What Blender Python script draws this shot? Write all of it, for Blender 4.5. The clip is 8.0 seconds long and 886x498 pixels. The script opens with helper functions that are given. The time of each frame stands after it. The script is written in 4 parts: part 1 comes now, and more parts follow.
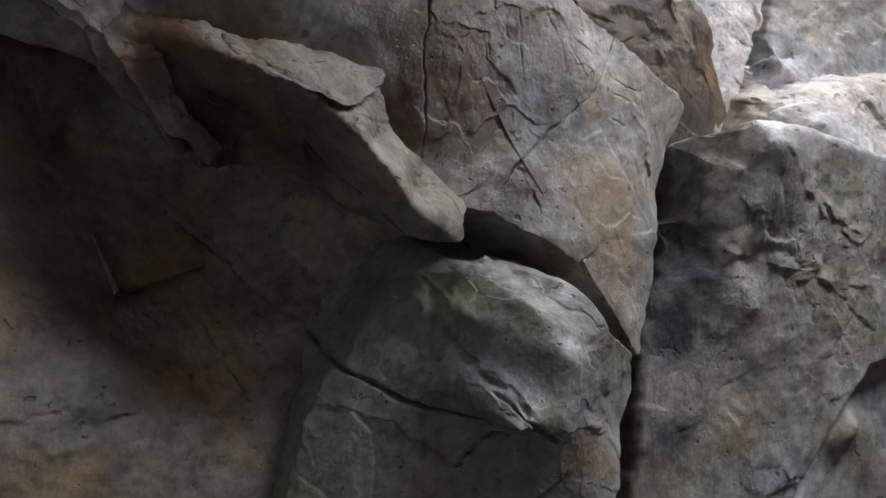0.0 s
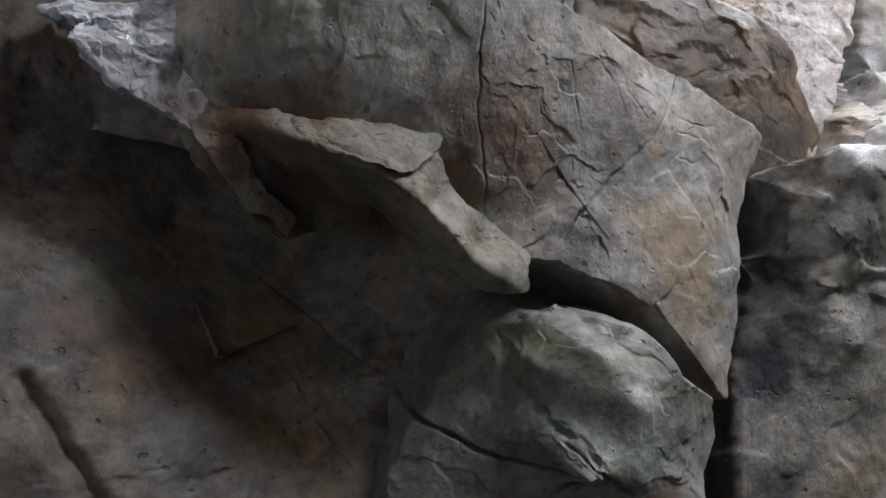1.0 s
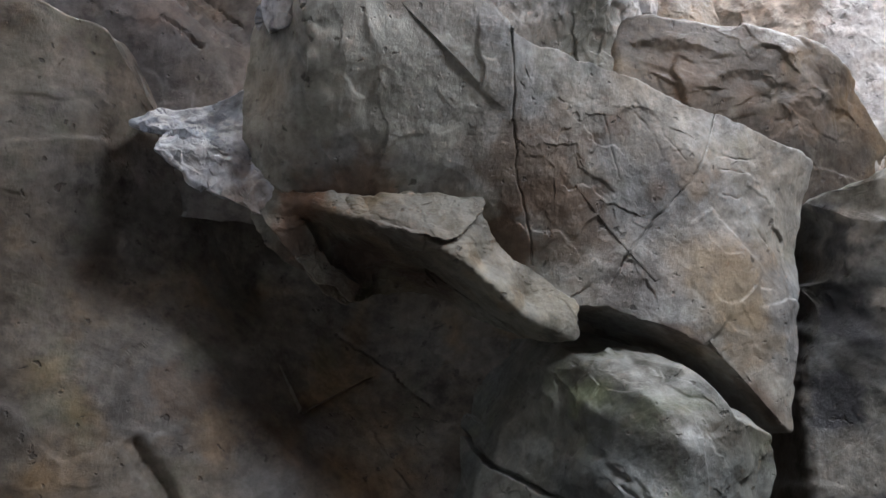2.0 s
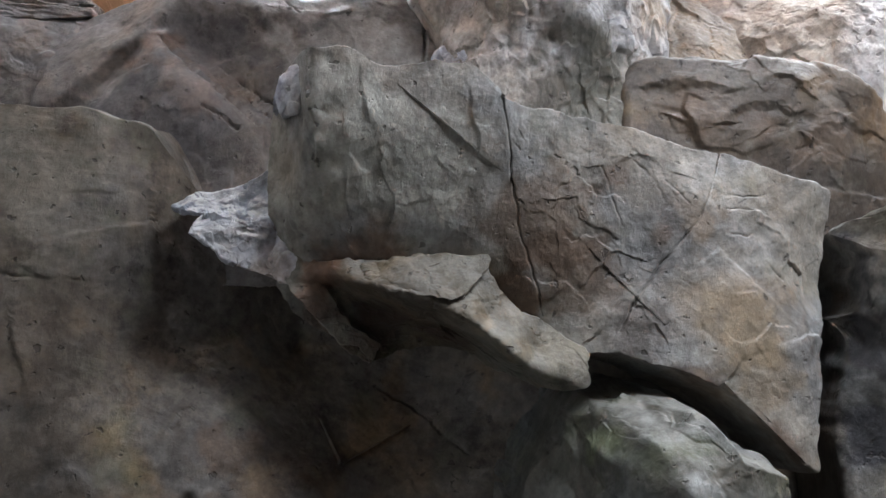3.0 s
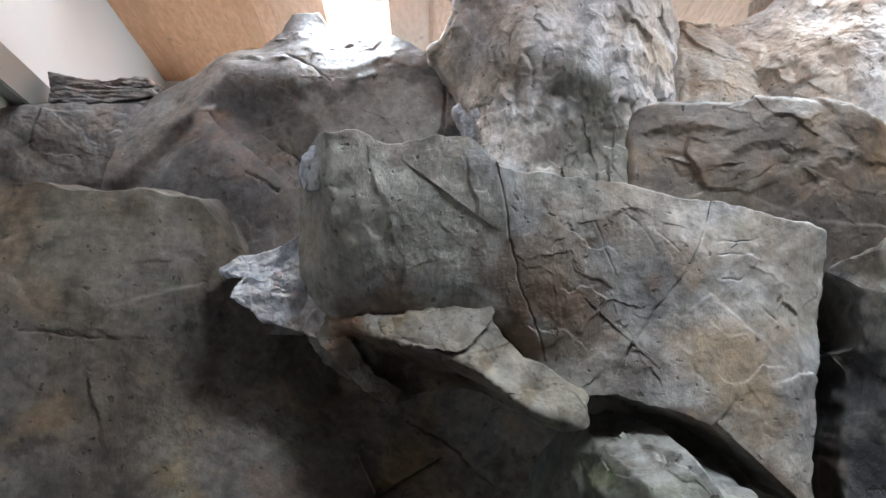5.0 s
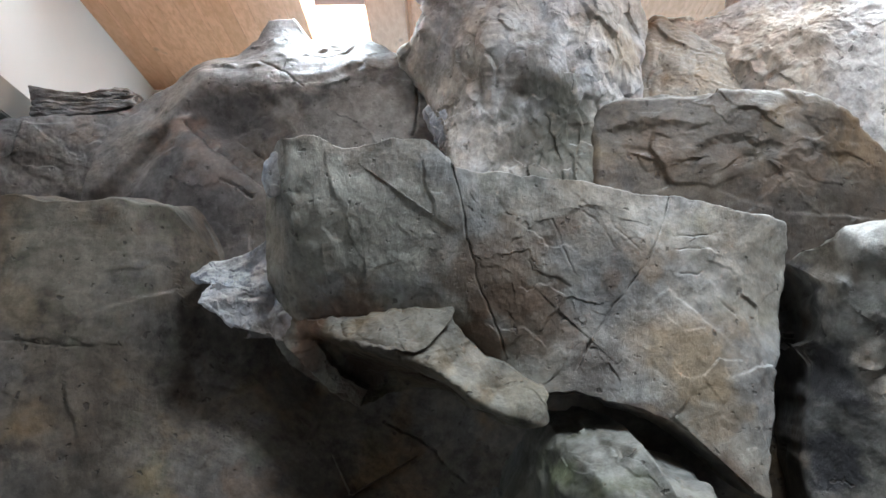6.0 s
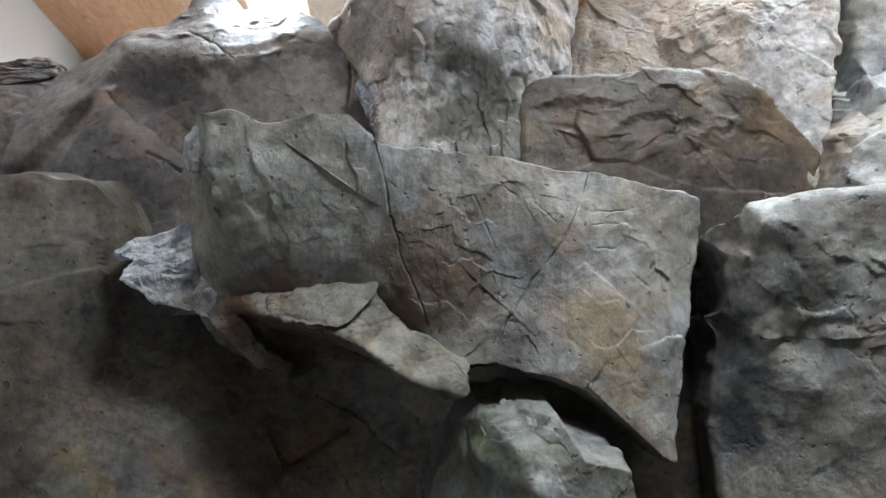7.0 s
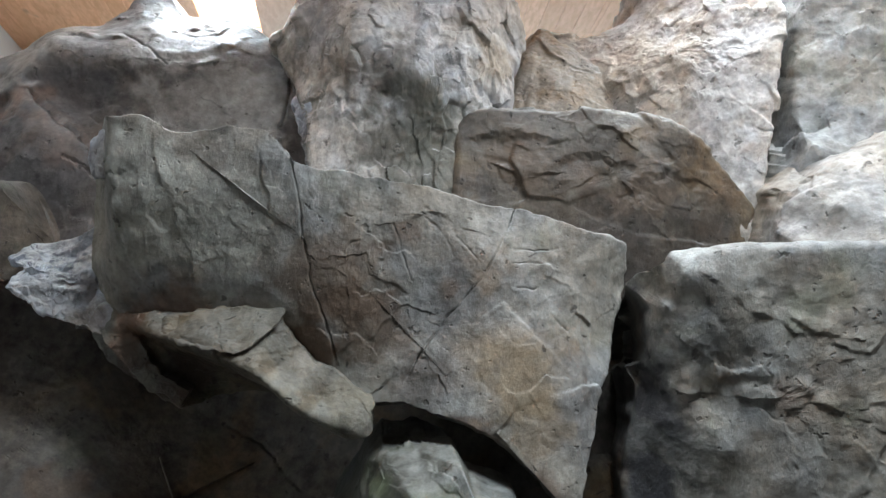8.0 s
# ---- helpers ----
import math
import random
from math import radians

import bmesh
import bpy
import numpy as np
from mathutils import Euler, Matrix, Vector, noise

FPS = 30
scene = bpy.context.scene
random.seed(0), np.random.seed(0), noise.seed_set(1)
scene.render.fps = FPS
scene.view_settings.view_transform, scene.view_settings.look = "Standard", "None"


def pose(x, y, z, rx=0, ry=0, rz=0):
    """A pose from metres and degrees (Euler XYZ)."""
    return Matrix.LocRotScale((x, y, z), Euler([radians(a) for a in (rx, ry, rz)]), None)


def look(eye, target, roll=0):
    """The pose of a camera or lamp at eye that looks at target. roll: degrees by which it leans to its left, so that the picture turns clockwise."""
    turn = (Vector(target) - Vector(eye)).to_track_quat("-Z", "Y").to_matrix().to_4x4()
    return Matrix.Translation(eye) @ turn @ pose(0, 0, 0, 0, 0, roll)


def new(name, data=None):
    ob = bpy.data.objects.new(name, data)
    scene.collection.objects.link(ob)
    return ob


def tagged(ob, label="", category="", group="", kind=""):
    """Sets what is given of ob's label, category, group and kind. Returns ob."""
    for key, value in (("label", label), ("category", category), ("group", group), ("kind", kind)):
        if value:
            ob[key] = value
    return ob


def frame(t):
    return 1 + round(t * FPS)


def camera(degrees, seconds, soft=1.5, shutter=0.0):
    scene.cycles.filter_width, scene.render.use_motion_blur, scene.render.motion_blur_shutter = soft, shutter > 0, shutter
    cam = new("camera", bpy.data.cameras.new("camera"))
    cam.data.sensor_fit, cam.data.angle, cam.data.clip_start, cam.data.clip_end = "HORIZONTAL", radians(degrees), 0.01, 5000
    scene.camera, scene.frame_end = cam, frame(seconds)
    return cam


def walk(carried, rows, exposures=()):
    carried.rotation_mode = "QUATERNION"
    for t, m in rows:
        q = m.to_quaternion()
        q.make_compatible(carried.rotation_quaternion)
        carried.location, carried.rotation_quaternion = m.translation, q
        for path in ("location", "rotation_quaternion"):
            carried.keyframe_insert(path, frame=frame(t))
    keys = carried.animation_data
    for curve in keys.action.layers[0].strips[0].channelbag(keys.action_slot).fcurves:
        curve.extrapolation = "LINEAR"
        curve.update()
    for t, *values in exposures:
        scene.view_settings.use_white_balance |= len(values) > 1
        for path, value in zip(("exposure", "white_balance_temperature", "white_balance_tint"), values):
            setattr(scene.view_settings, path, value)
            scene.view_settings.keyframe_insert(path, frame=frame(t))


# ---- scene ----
cam = camera(67.5, 8.0)
METRES, EYE, TILT, LEAN, TURN = 1.6, 1.1, -5.628, -17.6, -31.129
ROWS = [
    (0.0, 0.0, 0.0, 0.0, 0.0, -0.0, -0.0),
    (0.5, 0.0542, 0.0055, 0.0057, 6.52, 1.88, 2.11),
    (1.0, 0.0887, -0.0333, 0.0209, 9.92, 3.74, 3.17),
    (1.5, 0.1455, -0.0947, 0.0526, 15.01, 4.84, 5.05),
    (2.0, 0.1874, -0.1056, 0.0746, 18.11, 6.33, 6.94),
    (3.5, 0.4334, -0.1677, 0.1241, 29.73, 10.98, 10.13),
    (4.0, 0.4853, -0.217, 0.1478, 32.33, 11.22, 9.97),
    (4.5, 0.5185, -0.2169, 0.1578, 32.03, 11.65, 10.34),
    (6.0, 0.6688, -0.1408, 0.1305, 33.91, 11.94, 12.14),
    (6.5, 0.7185, -0.1282, 0.121, 33.49, 11.17, 11.94),
    (7.0, 0.7428, -0.1152, 0.1141, 30.33, 8.9, 12.96),
    (7.5, 0.7703, -0.0593, 0.109, 28.46, 9.85, 11.26),
    (8.0, 0.8052, -0.0037, 0.1096, 26.69, 10.66, 9.62),
]
SHOTS = [(0.0, -0.04, 6550, 10), (2.0, 0.05, 6550, 10), (3.5, 0.18, 6450, 9), (4.5, 0.24, 6400, 8), (6.0, 0.12, 6350, 4), (8.0, 0.0, 6400, 3)]
walk(cam, [(t, pose(0, 0, EYE, TILT, LEAN, TURN) @ pose(METRES * x, METRES * y, METRES * z, 90 + pitch, roll, yaw)) for t, x, y, z, yaw, pitch, roll in ROWS], SHOTS)

# ---- light: daylight through the roof lights, and a fill lamp added at the rear ----
world = bpy.data.worlds.new("sky")
scene.world = world
world.use_nodes = True
wn, wl = world.node_tree.nodes, world.node_tree.links
wn.clear()
sky = wn.new("ShaderNodeTexSky")
sky.sky_type, sky.sun_disc, sky.sun_elevation, sky.sun_rotation = "NISHITA", False, radians(50), radians(60)
wbg = wn.new("ShaderNodeBackground")
wbg.inputs["Strength"].default_value = 0.15
wout = wn.new("ShaderNodeOutputWorld")
wl.new(sky.outputs["Color"], wbg.inputs["Color"])
wl.new(wbg.outputs["Background"], wout.inputs["Surface"])


def daylight(name, m, sx, sy, watts, colour):
    """An area lamp that fills a roof light or the opening added in the rear wall."""
    lamp = bpy.data.lights.new(name, "AREA")
    lamp.shape, lamp.size, lamp.size_y, lamp.energy, lamp.color = "RECTANGLE", sx, sy, watts, colour
    ob = new(name, lamp)
    ob.matrix_world = m
    return ob


# room and roof
X0, X1, Y0, Y1 = -1.64, 5.2, -6.0, 4.7
FALL = -0.335


def roof(y):
    return 3.01 + FALL * (y - 3.83)


LIGHT_A = (-0.23, 0.20, 3.0, 4.15)      # roof light over the rear boulder: x0, x1, y0, y1
LIGHT_B = (2.4, 3.7, 1.9, 3.2)       # roof light over the pale rocks
LIGHT_C = (1.1, 3.1, -0.2, 1.0)         # roof light over the viewer
LIGHT_D = (-1.5, -0.9, 2.1, 2.9)       # roof light beside the white wall
HIGH = 7.0


def over(hole, up):
    x, y = (hole[0] + hole[1]) / 2, (hole[2] + hole[3]) / 2
    return look((x, y, roof(y) + up), (x, y + FALL, roof(y) + up - 1))


daylight("roof_light_rear_daylight", over(LIGHT_A, 0.32), 0.42, 1.14, 85, (0.77, 0.88, 1.0))
daylight("roof_light_wall_daylight", over(LIGHT_D, 0.32), 0.5, 0.7, 20, (0.80, 0.90, 1.0))
daylight("roof_light_side_daylight", over(LIGHT_B, 0.32), 1.25, 1.25, 75, (0.86, 0.92, 1.0))
FILL_GAP = (-0.9, 3.6, 0.9, 2.2)          # low opening added in the rear wall, behind the rocks, for a fill lamp: x0, x1, z0, z1
# unseen fill lamp that brightens the ceiling from behind the rocks
daylight("rear_ceiling_fill", look(((FILL_GAP[0] + FILL_GAP[1]) / 2, Y1 + 0.08, (FILL_GAP[2] + FILL_GAP[3]) / 2), ((FILL_GAP[0] + FILL_GAP[1]) / 2, 0, (FILL_GAP[2] + FILL_GAP[3]) / 2)), 4.4, 1.2, 95, (0.72, 0.87, 1.0))
daylight("roof_light_front_daylight", over(LIGHT_C, 0.32), 1.9, 1.1, 225, (0.83, 0.90, 1.0))


# ---- materials ----
def material(name):
    m = bpy.data.materials.new(name)
    m.use_nodes = True
    t = m.node_tree
    return m, t.nodes, t.links, t.nodes["Principled BSDF"]


def mixer(nodes, links, fac, a, b, blend="MIX"):
    n = nodes.new("ShaderNodeMix")
    n.data_type, n.blend_type = "RGBA", blend
    for socket, value in ((n.inputs[0], fac), (n.inputs[6], a), (n.inputs[7], b)):
        if isinstance(value, bpy.types.NodeSocket):
            links.new(value, socket)
        elif isinstance(value, (int, float)):
            socket.default_value = value
        else:
            socket.default_value = (*value, 1)
    return n.outputs[2]


def cloud(nodes, links, coord, scale, detail=6, rough=0.6, stretch=(1, 1, 1), shift=0.0, warp=0.0):
    mp = nodes.new("ShaderNodeMapping")
    mp.inputs["Scale"].default_value = stretch
    mp.inputs["Location"].default_value = (shift, shift * 0.7, shift * 1.3)
    links.new(coord, mp.inputs["Vector"])
    n = nodes.new("ShaderNodeTexNoise")
    n.inputs["Scale"].default_value, n.inputs["Detail"].default_value, n.inputs["Roughness"].default_value = scale, detail, rough
    n.inputs["Distortion"].default_value = warp
    links.new(mp.outputs["Vector"], n.inputs["Vector"])
    return n.outputs["Fac"]


def ramp(nodes, links, value, low, high):
    n = nodes.new("ShaderNodeMapRange")
    n.interpolation_type = "SMOOTHSTEP"
    n.inputs["From Min"].default_value, n.inputs["From Max"].default_value = low, high
    links.new(value, n.inputs["Value"])
    return n.outputs["Result"]


def stone(name, base, dark, ochre=0.3, green=0.2, pale=0.3, shift=0.0, streak=0.4, relief=1.0, dust_glare=0.5, stains_and_shading=(), gloss=0.5):
    """Painted and weathered artificial rock: mottled grey, stained brown, ochre and green patches, chalky flecks, pits.
    """
    m, nodes, links, bsdf = material(name)
    geo = nodes.new("ShaderNodeNewGeometry")
    co = geo.outputs["Position"]
    c = mixer(nodes, links, ramp(nodes, links, cloud(nodes, links, co, 1.7, 6, 0.62, shift=shift, warp=0.4), 0.34, 0.60), dark, base)
    c = mixer(nodes, links, scaled(nodes, links, ramp(nodes, links, cloud(nodes, links, co, 8, 8, 0.7, shift=shift + 3), 0.48, 0.66), 0.75), c,
              tuple(v * 0.55 for v in dark))
    hue = ramp(nodes, links, cloud(nodes, links, co, 2.6, 4, 0.6, shift=shift + 83), 0.38, 0.62)
    c = mixer(nodes, links, 1.0, c, mixer(nodes, links, hue, (1.06, 1.0, 0.95), (0.97, 1.0, 1.09)), "MULTIPLY")
    run = ramp(nodes, links, cloud(nodes, links, co, 6, 5, 0.6, stretch=(1.6, 1.6, 0.22), shift=shift + 5), 0.50, 0.70)
    c = mixer(nodes, links, scaled(nodes, links, run, streak), c, (0.07, 0.05, 0.038))
    och = ramp(nodes, links, cloud(nodes, links, co, 3.1, 4, 0.55, shift=shift + 9), 0.52, 0.70)
    c = mixer(nodes, links, scaled(nodes, links, och, ochre), c, (0.30, 0.185, 0.085))
    gr = ramp(nodes, links, cloud(nodes, links, co, 4.3, 5, 0.6, shift=shift + 14), 0.52, 0.70)
    c = mixer(nodes, links, scaled(nodes, links, gr, green), c, (0.145, 0.16, 0.09))
    pa = ramp(nodes, links, cloud(nodes, links, co, 5.5, 8, 0.72, shift=shift + 20), 0.54, 0.68)
    c = mixer(nodes, links, scaled(nodes, links, pa, pale * 0.6), c, (0.36, 0.345, 0.31))
    wob = nodes.new("ShaderNodeTexNoise")
    wob.inputs["Scale"].default_value, wob.inputs["Detail"].default_value = 9, 6
    links.new(co, wob.inputs["Vector"])
    # placed spots: real stains, some with light or shade put into the colour
    for x, y, z, radius, colour, strength in stains_and_shading:
        away = nodes.new("ShaderNodeVectorMath")
        away.operation = "DISTANCE"
        links.new(co, away.inputs[0])
        away.inputs[1].default_value = (x, y, z)
        push = nodes.new("ShaderNodeMath")
        push.operation = "MULTIPLY_ADD"
        push.inputs[1].default_value, push.inputs[2].default_value = 2.6 * radius, -1.3 * radius
        links.new(wob.outputs["Fac"], push.inputs[0])
        ragged = nodes.new("ShaderNodeMath")
        ragged.operation = "ADD"
        links.new(away.outputs["Value"], ragged.inputs[0])
        links.new(push.outputs[0], ragged.inputs[1])
        c = mixer(nodes, links, scaled(nodes, links, ramp(nodes, links, ragged.outputs[0], radius * 1.15, radius * 0.45), strength), c, colour)
    # pale dust on upward faces, with the sky's glare mixed into its colour
    if dust_glare:
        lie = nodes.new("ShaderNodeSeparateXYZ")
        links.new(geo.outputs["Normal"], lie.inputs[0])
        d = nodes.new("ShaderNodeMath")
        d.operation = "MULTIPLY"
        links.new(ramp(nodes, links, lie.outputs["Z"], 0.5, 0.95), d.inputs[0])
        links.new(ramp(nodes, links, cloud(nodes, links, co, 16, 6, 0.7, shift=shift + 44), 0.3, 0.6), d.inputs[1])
        c = mixer(nodes, links, scaled(nodes, links, d.outputs[0], dust_glare), c, (0.60, 0.61, 0.60))
    # broken faces that differ a little in tone
    sway = nodes.new("ShaderNodeTexNoise")
    sway.inputs["Scale"].default_value, sway.inputs["Detail"].default_value = 5, 6
    links.new(co, sway.inputs["Vector"])
    bent = nodes.new("ShaderNodeVectorMath")
    bent.operation = "MULTIPLY_ADD"
    bent.inputs[1].default_value = (0.35, 0.35, 0.35)
    links.new(sway.outputs["Color"], bent.inputs[0])
    links.new(co, bent.inputs[2])
    for size, amount in ((4.2, 0.34), (13.0, 0.22)):
        cells = nodes.new("ShaderNodeTexVoronoi")
        cells.inputs["Scale"].default_value = size
        links.new(bent.outputs["Vector"], cells.inputs["Vector"])
        shade = nodes.new("ShaderNodeSeparateColor")
        links.new(cells.outputs["Color"], shade.inputs["Color"])
        c = mixer(nodes, links, amount, c, mixer(nodes, links, shade.outputs[0], (0.30, 0.285, 0.275), (0.70, 0.70, 0.70)), "OVERLAY")
    fine = cloud(nodes, links, co, 60, 6, 0.7, shift=shift)
    tone = cloud(nodes, links, co, 20, 6, 0.7, shift=shift + 71)
    c = mixer(nodes, links, 0.46, c, mixer(nodes, links, ramp(nodes, links, tone, 0.3, 0.7), (0.22, 0.21, 0.20), (0.78, 0.78, 0.78)), "OVERLAY")
    c = mixer(nodes, links, 0.10, c, mixer(nodes, links, fine, (0.25, 0.25, 0.25), (0.75, 0.75, 0.75)), "OVERLAY")
    pits = ramp(nodes, links, cloud(nodes, links, co, 26, 3, 0.5, shift=shift + 31), 0.66, 0.72)
    c = mixer(nodes, links, scaled(nodes, links, pits, 0.6), c, (0.05, 0.04, 0.035))
    turned = nodes.new("ShaderNodeMapping")
    turned.inputs["Rotation"].default_value = (0.2, 0.35, 0.1)
    links.new(co, turned.inputs["Vector"])
    nick = ramp(nodes, links, cloud(nodes, links, turned.outputs["Vector"], 6, 5, 0.6, stretch=(1.0, 1.0, 6.5), shift=shift + 51, warp=0.3), 0.70, 0.735)
    c = mixer(nodes, links, scaled(nodes, links, nick, 0.7), c, (0.06, 0.048, 0.04))
    worn = nodes.new("ShaderNodeMath")
    worn.operation = "MULTIPLY"
    links.new(ramp(nodes, links, geo.outputs["Pointiness"], 0.525, 0.59), worn.inputs[0])
    links.new(ramp(nodes, links, cloud(nodes, links, co, 13, 5, 0.7, shift=shift + 61), 0.35, 0.6), worn.inputs[1])
    c = mixer(nodes, links, scaled(nodes, links, worn.outputs[0], 0.14), c, (0.52, 0.50, 0.46))
    links.new(c, bsdf.inputs["Base Color"])
    bsdf.inputs["Roughness"].default_value = gloss
    bsdf.inputs["Specular IOR Level"].default_value = 0.45
    prior = None
    for value, dist in ((cloud(nodes, links, co, 11, 9, 0.7, stretch=(1, 1, 0.7), shift=shift + 2), 0.015 * relief), (cloud(nodes, links, co, 75, 5, 0.7, shift=shift), 0.0011 * relief), (pits, -0.006), (nick, -0.008)):
        b = nodes.new("ShaderNodeBump")
        b.inputs["Strength"].default_value = 0.8
        b.inputs["Distance"].default_value = abs(dist)
        b.invert = dist < 0
        links.new(value, b.inputs["Height"])
        if prior:
            links.new(prior, b.inputs["Normal"])
        prior = b.outputs["Normal"]
    links.new(prior, bsdf.inputs["Normal"])
    return m


def scaled(nodes, links, value, k):
    n = nodes.new("ShaderNodeMath")
    n.operation = "MULTIPLY"
    n.inputs[1].default_value = k
    links.new(value, n.inputs[0])
    return n.outputs[0]


def plain(name, colour, rough=0.7, grain=0.06, scale=8):
    m, nodes, links, bsdf = material(name)
    co = nodes.new("ShaderNodeTexCoord").outputs["Object"]
    f = cloud(nodes, links, co, scale, 6, 0.6)
    c = mixer(nodes, links, f, tuple(v * (1 - grain) for v in colour), tuple(min(1, v * (1 + grain)) for v in colour))
    links.new(c, bsdf.inputs["Base Color"])
    bsdf.inputs["Roughness"].default_value = rough
    b = nodes.new("ShaderNodeBump")
    b.inputs["Strength"].default_value, b.inputs["Distance"].default_value = 0.3, 0.002
    links.new(cloud(nodes, links, co, scale * 30, 3), b.inputs["Height"])
    links.new(b.outputs["Normal"], bsdf.inputs["Normal"])
    return m


def pine(name, tone=1.0):
    """Varnished pine boards, grain along y, each board a little different."""
    m, nodes, links, bsdf = material(name)
    co = nodes.new("ShaderNodeTexCoord").outputs["Object"]
    rnd = nodes.new("ShaderNodeNewGeometry").outputs["Random Per Island"]
    g = cloud(nodes, links, co, 14, 5, 0.6, stretch=(2.5, 0.16, 2.5), warp=0.5)
    a, b = (0.60 * tone, 0.30 * tone, 0.16 * tone), (0.76 * tone, 0.43 * tone, 0.26 * tone)
    c = mixer(nodes, links, ramp(nodes, links, g, 0.3, 0.7), a, b)
    c = mixer(nodes, links, scaled(nodes, links, rnd, 0.5), c, (0.52 * tone, 0.26 * tone, 0.13 * tone))
    knots = ramp(nodes, links, cloud(nodes, links, co, 7, 2, 0.4, stretch=(1, 0.5, 1), shift=4), 0.68, 0.75)
    c = mixer(nodes, links, scaled(nodes, links, knots, 0.7), c, (0.14, 0.06, 0.03))
    links.new(c, bsdf.inputs["Base Color"])
    bsdf.inputs["Roughness"].default_value = 0.42
    return m


BROWN, OCHRE, SHADE_GREY, CHALK_GLINT, MOSS = (0.115, 0.072, 0.046), (0.27, 0.20, 0.125), (0.065, 0.064, 0.07), (0.55, 0.55, 0.53), (0.16, 0.19, 0.09)
STONE_MAIN = stone("stone_grey_brown", (0.31, 0.30, 0.27), (0.20, 0.186, 0.165), 0.25, 0.25, 0.3, 0.0, 0.35, stains_and_shading=[
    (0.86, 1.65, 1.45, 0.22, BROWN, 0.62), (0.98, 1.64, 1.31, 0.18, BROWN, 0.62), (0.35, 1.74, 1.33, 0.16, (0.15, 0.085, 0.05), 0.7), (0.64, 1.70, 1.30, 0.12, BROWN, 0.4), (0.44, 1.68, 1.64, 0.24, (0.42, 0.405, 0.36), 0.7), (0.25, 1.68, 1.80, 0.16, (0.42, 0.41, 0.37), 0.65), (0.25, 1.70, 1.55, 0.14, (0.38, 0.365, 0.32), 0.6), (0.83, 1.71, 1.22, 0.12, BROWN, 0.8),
    # the two darkest browns lie along the lower edge
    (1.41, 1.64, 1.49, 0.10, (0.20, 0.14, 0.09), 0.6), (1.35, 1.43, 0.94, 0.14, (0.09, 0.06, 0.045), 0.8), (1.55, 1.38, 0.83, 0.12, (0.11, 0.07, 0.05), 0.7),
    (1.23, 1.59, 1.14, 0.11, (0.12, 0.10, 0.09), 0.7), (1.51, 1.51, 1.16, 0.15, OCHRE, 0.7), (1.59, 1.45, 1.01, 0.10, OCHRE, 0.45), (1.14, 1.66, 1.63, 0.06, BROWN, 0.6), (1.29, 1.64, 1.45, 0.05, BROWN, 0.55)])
STONE_LEDGE = stone("stone_ledge", (0.20, 0.185, 0.145), (0.12, 0.10, 0.075), 0.35, 0.3, 0.4, 1.7, 0.2, 1.2, 0.15, stains_and_shading=[
    # dark browns below the lip: brown paint plus the overhang's shade
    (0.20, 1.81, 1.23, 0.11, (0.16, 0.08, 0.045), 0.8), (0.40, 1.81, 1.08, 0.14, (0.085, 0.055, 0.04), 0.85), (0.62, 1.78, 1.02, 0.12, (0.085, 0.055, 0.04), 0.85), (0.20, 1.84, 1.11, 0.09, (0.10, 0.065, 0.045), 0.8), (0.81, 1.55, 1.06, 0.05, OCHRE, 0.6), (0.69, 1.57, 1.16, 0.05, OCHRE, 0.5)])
STONE_WALL = stone("stone_dark_brown", (0.175, 0.153, 0.128), (0.09, 0.077, 0.064), 0.5, 0.3, 0.15, 4.1, 0.2, 0.8, 0.0, stains_and_shading=[
    # first two: pale upper patches on the dark base paint in the light there
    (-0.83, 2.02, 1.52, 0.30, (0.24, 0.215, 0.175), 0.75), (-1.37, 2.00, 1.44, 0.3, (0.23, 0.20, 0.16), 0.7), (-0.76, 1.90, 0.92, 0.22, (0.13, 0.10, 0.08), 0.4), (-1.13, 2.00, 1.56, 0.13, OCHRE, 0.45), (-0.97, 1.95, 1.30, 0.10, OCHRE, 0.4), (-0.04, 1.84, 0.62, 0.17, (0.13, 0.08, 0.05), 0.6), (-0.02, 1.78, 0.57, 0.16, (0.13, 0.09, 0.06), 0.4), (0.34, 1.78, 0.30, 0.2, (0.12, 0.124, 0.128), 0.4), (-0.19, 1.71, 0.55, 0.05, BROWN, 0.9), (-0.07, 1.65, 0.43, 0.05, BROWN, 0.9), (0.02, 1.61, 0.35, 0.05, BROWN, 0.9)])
STONE_LOWER = stone("stone_greenish", (0.18, 0.188, 0.172), (0.115, 0.117, 0.105), 0.1, 0.5, 0.4, 7.3, 0.35, 1.0, 0.2, stains_and_shading=[
    (1.13, 1.47, 0.78, 0.10, MOSS, 0.55), (1.24, 1.18, 0.77, 0.06, CHALK_GLINT, 0.35), (1.12, 1.11, 0.50, 0.05, OCHRE, 0.6), (1.36, 1.11, 0.53, 0.10, (0.15, 0.095, 0.06), 0.7)])
